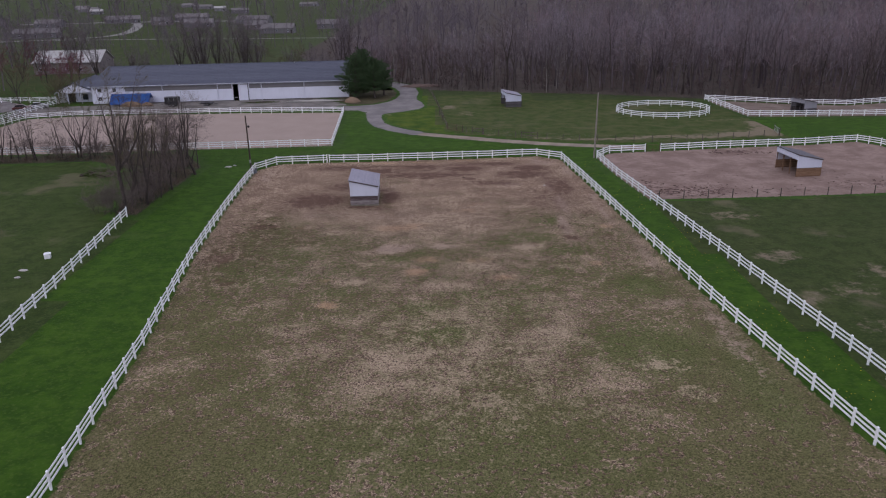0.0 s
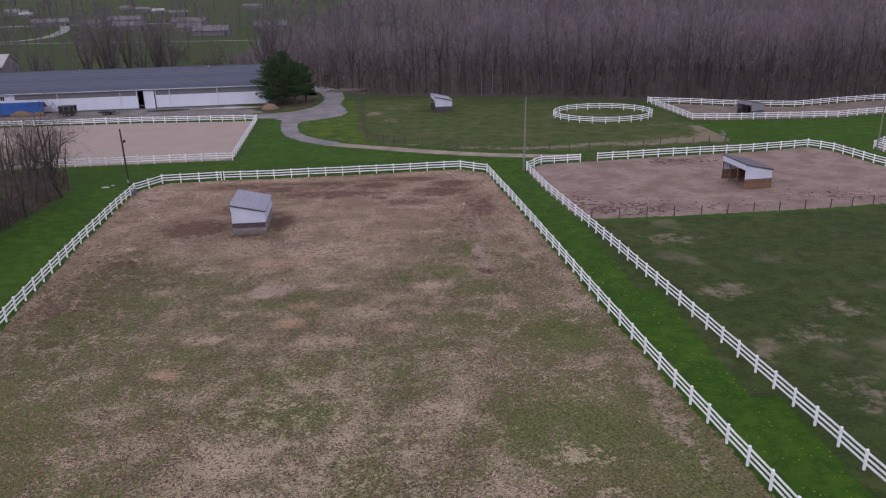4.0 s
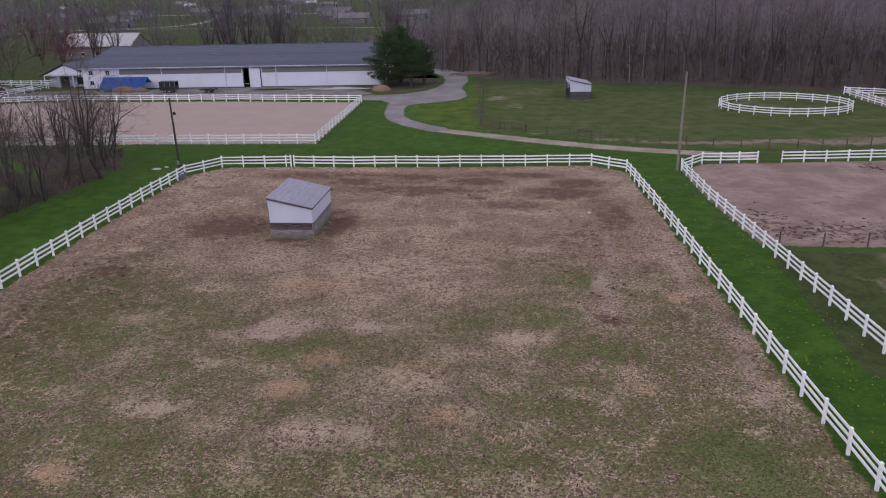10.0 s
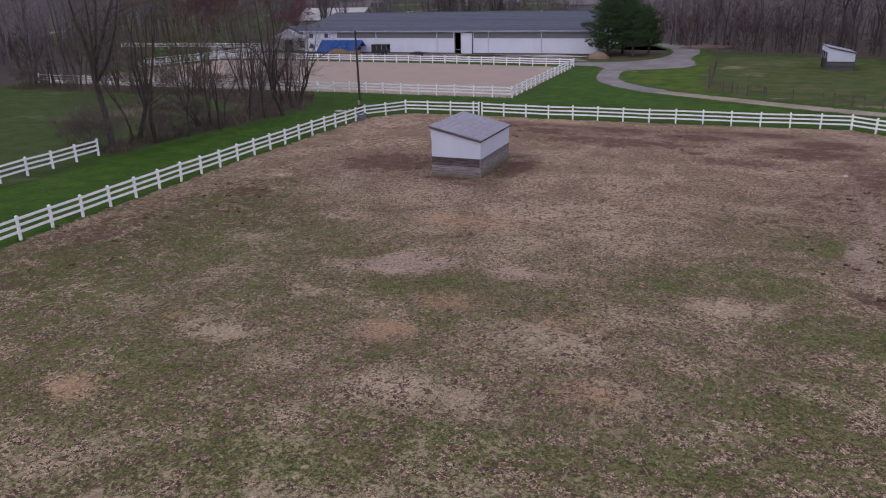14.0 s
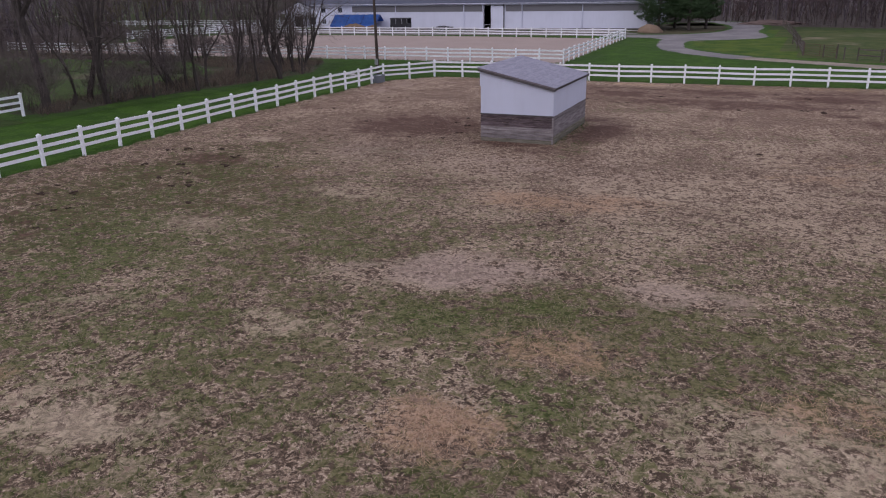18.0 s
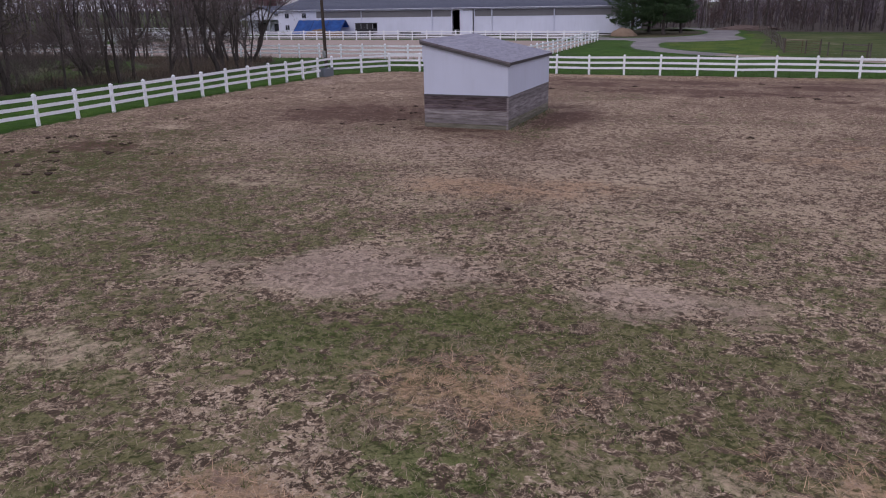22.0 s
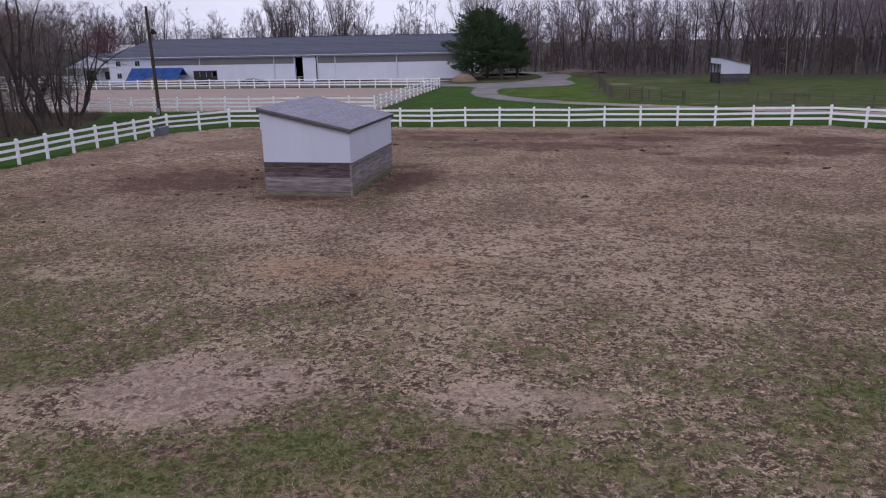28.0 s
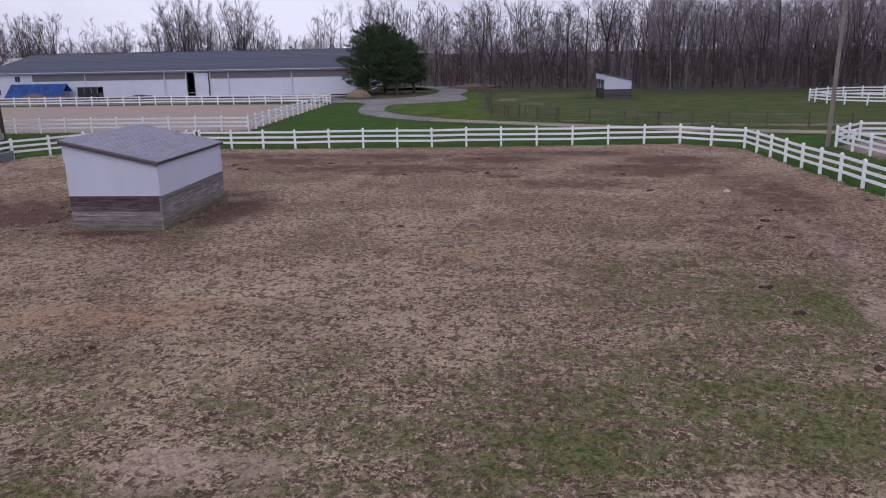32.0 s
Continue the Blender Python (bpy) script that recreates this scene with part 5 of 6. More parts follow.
def forest(name, spots_, label, mat, kinds):
    V, Q, T3, tones, n = [], [], [], [], 0
    for x, y, s in spots_:
        drift = 0.5 + 0.5 * noise.noise(Vector((x / 26, y / 26, 2.0)))
        vv, q, t3, stem = kinds[rnd.randrange(len(kinds))]
        a = rnd.uniform(0, math.tau)
        rot = np.array([[math.cos(a), -math.sin(a), 0], [math.sin(a), math.cos(a), 0], [0, 0, 1]]) * s
        V.append(vv @ rot.T + (x, y, 0))
        Q.append(q + n)
        T3.append(t3 + n)
        cast = np.full(len(vv), min(1.0, max(0.12, 0.55 * drift + 0.45 * rnd.random() + rnd.gauss(0, 0.1))))
        cast[:stem] *= 0.25
        tones.append(cast)
        n += len(vv)
    ob = new(name, mesh_of(name, np.concatenate(V).tolist(), np.concatenate(Q).tolist() + np.concatenate(T3).tolist(), mat))
    put_field(ob.data, "tone", np.concatenate(tones))
    return tagged(ob, label, "woods", kind="stuff")


def scatter(count, poly, size=(0.75, 1.2)):
    xs, ys = [p[0] for p in poly], [p[1] for p in poly]
    out = []
    while len(out) < count:
        x, y = rnd.uniform(min(xs), max(xs)), rnd.uniform(min(ys), max(ys))
        if inside(poly, [x], [y])[0] > 0:
            out.append((x, y, rnd.uniform(*size)))
    return out


WOODS = [(-30, 240), (-12, 236), (-2, 225), (19, 215), (62, 203), (86, 190), (108, 190), (125, 194), (250, 204), (250, 300), (-44, 300)]
forest("woods", [(x, y, s * (0.68 if x < 22 else 1.14)) for x, y, s in scatter(840, WOODS, (0.6, 0.98))], "dense leafless grey-brown deciduous woods", WOOD_MASS, stock)
forest("undergrowth", [(x + rnd.gauss(0, 1.2), y + abs(rnd.gauss(0.5, 3)), rnd.uniform(0.22, 0.75)) for x, y in posts_along(edge_line, 0.95)] + scatter(540, WOODS, (0.5, 1.1)), "leafless brown undergrowth along the edge of the woods", UNDER_MASS, brush)
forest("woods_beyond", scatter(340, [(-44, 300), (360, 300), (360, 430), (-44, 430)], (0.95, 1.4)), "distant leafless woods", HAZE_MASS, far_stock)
WEST_WOODS = [(-190, 70), (-112, 90), (-107, 150), (-118, 172), (-150, 200), (-190, 200)]
forest("west_woods", scatter(190, WEST_WOODS, (0.6, 0.95)), "leafless woods west of the arena", WOOD_MASS, stock)
forest("west_undergrowth", scatter(180, WEST_WOODS, (0.4, 0.9)), "leafless undergrowth west of the arena", UNDER_MASS, brush)
forest("north_west_woods", scatter(120, [(-230, 130), (-160, 140), (-150, 200), (-150, 270), (-230, 280)], (0.9, 1.2)) + scatter(80, [(-122, 222), (-142, 250), (-170, 300), (-240, 300), (-240, 190), (-135, 195)], (0.8, 1.1)), "leafless woods north-west of the arena", WOOD_MASS, stock)
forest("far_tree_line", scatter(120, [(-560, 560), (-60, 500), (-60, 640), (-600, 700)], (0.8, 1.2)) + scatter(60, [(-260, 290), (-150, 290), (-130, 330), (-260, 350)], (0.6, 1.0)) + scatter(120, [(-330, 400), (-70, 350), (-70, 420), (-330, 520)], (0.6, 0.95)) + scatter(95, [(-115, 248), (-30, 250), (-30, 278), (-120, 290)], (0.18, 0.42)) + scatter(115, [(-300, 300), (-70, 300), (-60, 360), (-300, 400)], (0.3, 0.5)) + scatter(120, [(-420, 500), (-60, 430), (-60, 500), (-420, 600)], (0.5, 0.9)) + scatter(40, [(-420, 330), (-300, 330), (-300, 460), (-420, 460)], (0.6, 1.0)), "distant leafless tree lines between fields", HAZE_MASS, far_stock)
PALE_BARK = bark_material("pale_dead_bark", (0.20, 0.185, 0.17), (0.33, 0.31, 0.285))
for x, y, h, low in ((28.9, 208.6, 10, 0.15), (31.4, 208.4, 12, 0.2), (-13.6, 231.5, 16, 0.6)):
    w, c = bole(rnd, h, 0.085, low, 16, 2, 1, 0.13, 2, thin=0.018, twig=0.4, curl=0.03)
    tree_thing("pale_tree", w.mesh("trunk", PALE_BARK), c.mesh("crown", PALE_BARK), pose(x, y, 0), "slim dead tree with pale bare bark", "tree", "pale dead trees")
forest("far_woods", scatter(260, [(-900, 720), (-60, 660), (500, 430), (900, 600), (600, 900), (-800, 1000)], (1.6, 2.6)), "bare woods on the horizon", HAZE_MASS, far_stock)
for x, y, s, kind, label in ((-118, 214, 0.85, RED_TWIGS, "small tree with dark red spring buds"), (-127, 220, 0.8, RED_TWIGS, "small tree with dark red spring buds"), (-110, 222, 0.62, RED_TWIGS, "small tree with dark red spring buds"), (-104, 216, 0.55, RED_TWIGS, "small tree with dark red spring buds"), (-122, 207, 0.7, RED_TWIGS, "small tree with dark red spring buds"), (-133, 212, 0.75, RED_TWIGS, "small tree with dark red spring buds"),
                             (-66, 137, 0.8, BUD_TWIGS, "tree with yellow-green spring buds"), (-108, 196, 0.6, BUD_TWIGS, "tree with yellow-green spring buds"), (-60, 252, 0.6, BUD_TWIGS, "tree with yellow-green spring buds"), (-47, 250, 0.55, BUD_TWIGS, "tree with yellow-green spring buds"), (-43.0, 110, 0.55, BUD_TWIGS, "tree with yellow-green spring buds")):
    w, c = grow(rnd, 17, 0.12, 6, 5, 25, 0.2, twig=1.3, thin=0.045 if kind is RED_TWIGS else 0.03, twigs=9 if kind is RED_TWIGS else 6)
    ob = tree_thing("budding_tree", w.mesh("trunk", BARK), c.mesh("crown", kind), pose(x, y, 0, 0, 0, rnd.uniform(0, 360)), label, "tree", "budding trees")
    ob.scale = (s, s, s)


# ---- pines beside the barn ----
NEEDLES, nnt, nb = material("pine_needles", 0.8, 0, 0.2)
nr = nnt.nodes.new("ShaderNodeNewGeometry").outputs["Random Per Island"]
plug(nnt, nb.inputs["Base Color"], blend(nnt, nr, (0.033, 0.064, 0.030), (0.095, 0.148, 0.064)))


def pine(at, height, width, label, clear=0.14):
    ob = thing("pine_tree", label, "tree", "pines beside the barn", at)
    wood, needles = Shape(), Shape()
    trunk = bend(Vector((0, 0, -0.2)), Vector((0, 0, 1)), height * 0.97, 8, 0.03, rnd)
    wood.tube(trunk, [0.26 * (1 - i / 8.6) + 0.02 for i in range(9)], 8)
    whorls = int(height * 1.7)
    for k in range(whorls):
        u = clear + (0.985 - clear) * k / whorls
        i = min(int(u * 8), 7)
        p = trunk[i].lerp(trunk[i + 1], u * 8 - i)
        v = (u - clear) / (1 - clear)
        reach = width / 2 * min(1.0, 0.72 + 1.2 * v) * (1 - v ** 2.2) ** 0.75 * rnd.uniform(0.72, 1.1) + 0.25
        count = 5 if v < 0.8 else 4
        for j in range(count):
            a = j * math.tau / count + k * 1.1 + rnd.uniform(-0.4, 0.4)
            limb = bend(p, Vector((math.cos(a), math.sin(a), rnd.uniform(0.0, 0.26) + 0.4 * v * v)), reach * rnd.uniform(0.78, 1.06), 5, 0.07, rnd, 0.035)
            wood.tube(limb, [0.06, 0.05, 0.04, 0.03, 0.02, 0.01], 3)
            side = Vector((-math.sin(a), math.cos(a), 0))
            for m in range(int(8 + reach * 15)):
                q = rnd.uniform(0.18, 1.04)
                ii = min(int(q * 5), 4)
                lean = rnd.gauss(0, 0.42) * (1.25 - 0.6 * q) * reach * 0.42
                c = limb[ii].lerp(limb[ii + 1], q * 5 - ii) + side * lean + Vector((0, 0, rnd.gauss(0.05, 0.12)))
                for s in range(8):
                    d = Vector((rnd.gauss(math.cos(a) * 0.55, 0.5), rnd.gauss(math.sin(a) * 0.55, 0.5), rnd.gauss(0.35, 0.4))).normalized()
                    needles.sliver(c, c + d * rnd.uniform(0.24, 0.46), 0.028, rnd)
    part("trunk", wood.mesh("trunk", DARK_BARK), None, ob)
    part("crown", needles.mesh("crown", NEEDLES), None, ob)
    return ob


pine(pose(-22.6, 203.3, 0), 12.0, 10.2, "tall dark green pine with branches close to the ground", 0.13)
pine(pose(-17.5, 203.2, 0), 10.8, 8.4, "dark green pine with bare lower trunk", 0.2)
pine(pose(-21.2, 211.5, 0), 12.6, 9.0, "dark green pine behind the others", 0.18)
pine(pose(-15.4, 208.6, 0), 9.8, 6.4, "smaller dark green pine beside the drive", 0.2)


# ---- things in the yard ----
TARP, tnt, tb = material("blue_tarp", 0.45, 0, 0.4)
tw = grain(tnt, where(tnt), 0.8, 4.0)
plug(tnt, tb.inputs["Base Color"], blend(tnt, between(tnt, tw, 0.3, 0.7), (0.020, 0.095, 0.36), (0.045, 0.16, 0.50)))
relief(tnt, tb, tw, 0.08)
BLACK, bnt, bb = material("black_paint", 0.4, 0, 0.4)
plug(bnt, bb.inputs["Base Color"], blend(bnt, grain(bnt, where(bnt), 0.4, 4.0), (0.012, 0.012, 0.014), (0.035, 0.035, 0.04)))
RUBBER, _, rb = material("tyre_rubber", 0.85)
rb.inputs["Base Color"].default_value = (0.02, 0.02, 0.02, 1)
HAY, hnt, hb = material("heaped_hay", 0.95, 0, 0.1)
hw = grain(hnt, where(hnt), 0.15, 4.0, 0.7)
plug(hnt, hb.inputs["Base Color"], blend(hnt, hw, (0.135, 0.095, 0.062), (0.25, 0.18, 0.125)))
relief(hnt, hb, hw, 0.06)
STONE, snt, sb = material("pale_stone", 0.9)
plug(snt, sb.inputs["Base Color"], blend(snt, grain(snt, where(snt), 0.1, 4.0), (0.34, 0.32, 0.30), (0.55, 0.53, 0.50)))


def heap(name, at, rx, ry, h, mat, label, category, seed, rough=0.22, parent=None):
    bm = bmesh.new()
    bmesh.ops.create_icosphere(bm, subdivisions=4, radius=1.0)
    bmesh.ops.delete(bm, geom=[v for v in bm.verts if v.co.z < -0.05], context="VERTS")
    for v in bm.verts:
        k = 1 + rough * noise.fractal(v.co * 2.2 + Vector((seed, 0, 0)), 0.8, 2.0, 4)
        v.co = Vector((v.co.x * rx * k, v.co.y * ry * k, max(v.co.z, 0) ** 1.25 * h * k - 0.02))
    me = bpy.data.meshes.new(name)
    bm.to_mesh(me)
    bm.free()
    me.materials.append(mat)
    ob = new(name, me)
    ob.matrix_basis = Matrix.Translation((0, 0, float(swell(at[0][3], at[1][3])))) @ at
    return tagged(ob, label, category)


def wheel(parent, x, y, z, r, w):
    ob = part("wheel", tube_bm([(x, y - w / 2, z), (x, y - w / 2 + 0.03, z), (x, y + w / 2 - 0.03, z), (x, y + w / 2, z)], [r * 0.9, r, r, r * 0.9], 16), RUBBER, parent)
    part("rim", tube_bm([(x, y - w / 2 - 0.01, z), (x, y + w / 2 + 0.01, z)], [r * 0.55, r * 0.55], 12), GALV, ob)


# a ridge shelter under a blue tarp
shelter = thing("tarp_shelter", "ridge shelter covered with a sagging bright blue tarp", "shelter", at=pose(-80.4, 199.3, 0, 0, 0, 4.5))
for s in (-1, 1):
    bm = bmesh.new()
    grid = [[bm.verts.new((-5.0 + 10.0 * i / 20, s * 3.0 * j / 6, 2.85 - 2.35 * (j / 6) ** 0.9 - 0.10 * math.sin(math.pi * (i % 5) / 5) * (1 - abs(j - 3) / 4) + 0.03 * math.sin(i * 2.1 + j))) for j in range(7)] for i in range(21)]
    for i in range(20):
        for j in range(6):
            bm.faces.new((grid[i][j], grid[i + 1][j], grid[i + 1][j + 1], grid[i][j + 1]))
    bmesh.ops.solidify(bm, geom=bm.faces[:], thickness=0.02)
    part("tarp", bm, TARP, shelter)
for x in (-4.9, -1.6, 1.6, 4.9):
    for y in (-2.85, 2.85):
        part("post", tube_bm([(x, y, -0.1), (x, y, 0.55)], [0.05, 0.05], 8), BARK_POLE, shelter)
        part("rafter", tube_bm([(x, y, 0.52), (x, 0, 2.76)], [0.04, 0.04], 6), BARK_POLE, shelter)
part("ridge_pole", tube_bm([(-5, 0, 2.76), (5, 0, 2.76)], [0.05, 0.05], 8), BARK_POLE, shelter)
PILE_SAND, pnt, pb = material("piled_sand", 0.95, 0, 0.1)
plug(pnt, pb.inputs["Base Color"], blend(pnt, grain(pnt, where(pnt), 0.5, 5.0, 0.65), (0.17, 0.12, 0.085), (0.28, 0.205, 0.145)))
SOIL_HEAP, ont, ob_ = material("heaped_soil", 0.95, 0, 0.1)
plug(ont, ob_.inputs["Base Color"], blend(ont, grain(ont, where(ont), 0.4, 5.0, 0.65), (0.10, 0.072, 0.064), (0.20, 0.150, 0.130)))
heap("hay_mound", pose(-79.5, 196.3, 0), 2.9, 1.3, 1.2, HAY, "heap of old brown hay beside the blue shelter", "hay", 3)
heap("small_hay_mound", pose(-75.6, 196.6, 0), 1.6, 1.0, 0.9, HAY, "small heap of brown hay beside the blue shelter", "hay", 5)
heap("sand_mound", pose(-22.8, 197.2, 0), 2.1, 1.5, 1.3, PILE_SAND, "heap of tan sand at the end of the barn", "sand", 9, 0.10)
heap("dirt_mound", pose(-5.5, 224.5, 0), 6.0, 2.0, 0.8, SOIL_HEAP, "long low heap of brown soil by the woods", "soil", 12)
heap("rubble_strip", pose(-33, 199.8, 0, 0, 0, 5), 7.0, 0.7, 0.35, STONE, "low row of pale rubble along the barn", "rubble", 15, 0.4)
heap("rubble_mound", pose(-47, 198.7, 0, 0, 0, 5), 5.0, 0.6, 0.3, LITTER, "low weedy mound along the barn", "soil", 16, 0.4)

# black stock trailer
trailer = thing("stock_trailer", "black enclosed stock trailer with slatted sides", "trailer", at=pose(-68.6, 195.4, 0, 0, 0, 4))
body = part("body", box_bm(-1.75, -1.0, 0.55, 1.75, 1.0, 1.35, 0.05), BLACK, trailer)
part("roof", box_bm(-1.8, -1.05, 2.25, 1.8, 1.05, 2.36, 0.04), BLACK, trailer)
for z in (1.5, 1.72, 1.94, 2.12):
    for y in (-0.99, 0.95):
        part("slat", box_bm(-1.75, y, z, 1.75, y + 0.04, z + 0.09), BLACK, trailer)
for x in (-1.74, -0.6, 0.6, 1.66):
    for y in (-1.0, 0.93):
        part("upright", box_bm(x, y, 1.34, x + 0.08, y + 0.07, 2.26), GALV, trailer)
part("side_panel", box_bm(-1.68, -0.93, 1.34, 1.7, -0.88, 2.25), BLACK, trailer)
part("inner_wall", box_bm(-1.6, 0.86, 1.34, 1.7, 0.92, 2.25), BLACK, trailer)
part("front_panel", box_bm(-1.76, -0.9, 1.34, -1.7, 0.9, 2.26), BLACK, trailer)
for x in (-0.45, 0.45):
    for y in (-1.08, 1.08):
        wheel(trailer, x, y, 0.36, 0.36, 0.22)
part("drawbar", tube_bm([(-1.75, 0, 0.6), (-3.0, 0, 0.5)], [0.06, 0.05], 8), BLACK, trailer)
part("jack", tube_bm([(-2.7, 0, 0.0), (-2.7, 0, 0.85)], [0.04, 0.04], 8), GALV, trailer)

# low flat trailer
flat = thing("flat_trailer", "low dark flatbed trailer loaded with black sheeting", "trailer", at=pose(-59.9, 195.6, 0, 0, 0, 3))
part("deck", box_bm(-1.7, -0.85, 0.5, 1.7, 0.85, 0.6, 0.02), BLACK, flat)
for y in (-0.83, 0.79):
    part("side_rail", box_bm(-1.7, y, 0.6, 1.7, y + 0.04, 0.78), BLACK, flat)
for x in (-0.3, 0.4):
    for y in (-0.95, 0.95):
        wheel(flat, x, y, 0.3, 0.3, 0.18)
bm = bmesh.new()
bmesh.ops.create_grid(bm, x_segments=14, y_segments=8, size=1)
for v in bm.verts:
    e = (1 - v.co.x ** 4) * (1 - v.co.y ** 4)
    v.co = Vector((v.co.x * 1.5, v.co.y * 0.75, 0.62 + e * (0.30 + 0.12 * noise.noise(v.co * 3))))
part("sheeting", bm, BLACK, flat)
part("drawbar", tube_bm([(1.7, 0, 0.52), (2.7, 0, 0.45)], [0.05, 0.05], 8), BLACK, flat)


def parked_car(at, colour, label):
    ob = thing("parked_car", label, "car", "parked cars", at)
    m, _, cb = material("car_paint", 0.3, 0.1, 0.5)
    cb.inputs["Base Color"].default_value = (*colour, 1)
    body = prism_bm([(-2.2, -0.85, 0.3), (2.2, -0.85, 0.3), (2.25, -0.85, 0.75), (1.2, -0.85, 0.92), (-1.9, -0.85, 0.95), (-2.25, -0.85, 0.8)], (0, 1.7, 0))
    bmesh.ops.bevel(body, geom=body.edges[:], offset=0.06, segments=2, affect="EDGES")
    part("body", body, m, ob)
    cabin = prism_bm([(-1.7, -0.75, 0.93), (1.0, -0.75, 0.93), (0.35, -0.75, 1.42), (-1.3, -0.75, 1.42)], (0, 1.5, 0))
    bmesh.ops.bevel(cabin, geom=cabin.edges[:], offset=0.05, segments=2, affect="EDGES")
    part("window_band", cabin, GLASS, ob, "dark car windows")
    part("roof", box_bm(-1.3, -0.72, 1.41, 0.35, 0.72, 1.46, 0.02), m, ob)
    for x in (-1.35, 1.35):
        for y in (-0.82, 0.82):
            wheel(ob, x, y, 0.32, 0.32, 0.2)
    for y in (-0.6, 0.6):
        part("headlight", box_bm(2.18, y - 0.15, 0.6, 2.27, y + 0.15, 0.74, 0.02), GALV, ob)
    return ob


parked_car(pose(-103.2, 196.3, 0, 0, 0, 20), (0.55, 0.55, 0.56), "pale silver car parked on the yard")
parked_car(pose(-106.0, 193.2, 0, 0, 0, 25), (0.10, 0.03, 0.03), "dark red car parked on the yard")

# ---- things in the paddocks ----
trough = thing("water_trough", "galvanised steel water trough under the fence corner", "trough", at=pose(-30.9, 121.9, float(swell(-30.9, 121.9)), 0, 0, 92))
bm = bmesh.new()
ring = [(math.copysign(abs(math.cos(a)) ** 0.5, math.cos(a)) * 0.75, math.copysign(abs(math.sin(a)) ** 0.5, math.sin(a)) * 0.36) for a in [k * math.tau / 28 for k in range(28)]]
for (r0, z0), (r1, z1) in (((0.94, 0.0), (1.0, 0.62)), ((1.0, 0.62), (0.95, 0.62)), ((0.95, 0.62), (0.9, 0.06))):
    lo = [bm.verts.new((x * r0, y * r0, z0)) for x, y in ring]
    hi = [bm.verts.new((x * r1, y * r1, z1)) for x, y in ring]
    for k in range(28):
        bm.faces.new((lo[k], lo[(k + 1) % 28], hi[(k + 1) % 28], hi[k]))
TANK, _, tkb = material("dull_tank_steel", 0.6, 0.3)
tkb.inputs["Base Color"].default_value = (0.17, 0.19, 0.215, 1)
part("tank", bm, TANK, trough)
WATER, _, wab = material("trough_water", 0.05, 0, 0.5)
wab.inputs["Base Color"].default_value = (0.02, 0.025, 0.025, 1)
bm = bmesh.new()
bm.faces.new([bm.verts.new((x * 0.93, y * 0.93, 0.5)) for x, y in ring])
part("water", bm, WATER, trough)
heap("salt_block", pose(15.3, 110.8, 0.02), 0.17, 0.14, 0.15, STONE, "pale rounded stone lying on the paddock", "stone", 21, 0.15)
heap("brush_mound", pose(-56.0, 121.6, 0), 3.2, 1.8, 1.0, LITTER, "low pile of brown brush on the west field", "brush", 23, 0.35)
crate = thing("feed_tub", "white plastic feed tub on the west field", "tub", at=pose(-45.1, 81.2, float(swell(-45.1, 81.2)), 0, 0, 20))
part("tub", box_bm(-0.35, -0.35, 0, 0.35, 0.35, 0.6, 0.08), VINYL, crate)
part("rim", box_bm(-0.38, -0.38, 0.56, 0.38, 0.38, 0.64, 0.03), VINYL, crate)
for k, (x, y, r) in enumerate(((-46.0, 77.4, 0.5), (-45.5, 75.3, 0.35), (-36.4, 126.4, 0.6), (-35.6, 127.4, 0.3))):
    heap("pale_stone", pose(x, y, 0), r, r * 0.6, 0.16, STONE, "flat pale stone lying in the grass", "stone", 30 + k, 0.3)

RUSTY = weathered_wood("rusty_pipe", (0.10, 0.062, 0.045), (0.17, 0.115, 0.085))


def pipe_gate(a, b, label, bars=6, h=1.3, mat=RUSTY):
    length = math.dist(a, b)
    ob = thing("pipe_gate", label, "gate", "pipe gates", pose(*a, 0, 0, 0, math.degrees(math.atan2(b[1] - a[1], b[0] - a[0]))))
    for x in (0.03, length / 2, length - 0.03):
        part("upright", tube_bm([(x, 0, 0.12), (x, 0, h)], [0.028, 0.028], 8), mat, ob)
    for k in range(bars):
        z = 0.18 + (h - 0.2) * k / (bars - 1)
        part("bar", tube_bm([(0, 0, z), (length, 0, z)], [0.022, 0.022], 8), mat, ob)
    for x in (-0.08, length + 0.08):
        part("gate_post", tube_bm([(x, 0, -0.1), (x, 0, 1.5)], [0.07, 0.06], 8), POST_WOOD, ob)
    return ob


pipe_gate((36.25, 132.62), (38.75, 132.88), "rusty brown pipe gate closing the corral")
pipe_gate((1.2, 157.2), (4.3, 154.0), "rusty pipe gate in the pasture fence")
pipe_gate((65.3, 145.0), (66.0, 149.0), "galvanised pipe gate standing open by the pasture corner", mat=GALV)
for a, b in (((6.2, 152.5), (8.4, 151.3)), ((15.6, 147.3), (18.6, 146.1)), ((-0.4, 174.0), (0.3, 167.0))):
    rail_fence([a, b], "dark wooden brace panel in the pasture fence", "wooden brace panels", math.dist(a, b), ROUND_POST, bpy.data.meshes.get("plank_rail") or mesh_of("plank_rail", [(0, -0.02, -0.06), (1, -0.02, -0.06), (1, -0.02, 0.06), (0, -0.02, 0.06), (0, 0.02, -0.06), (1, 0.02, -0.06), (1, 0.02, 0.06), (0, 0.02, 0.06)], [(0, 1, 2, 3), (7, 6, 5, 4), (0, 4, 5, 1), (3, 2, 6, 7), (0, 3, 7, 4), (1, 5, 6, 2)], POST_WOOD), (1.1, 0.55), 0.02, "brace_panel")

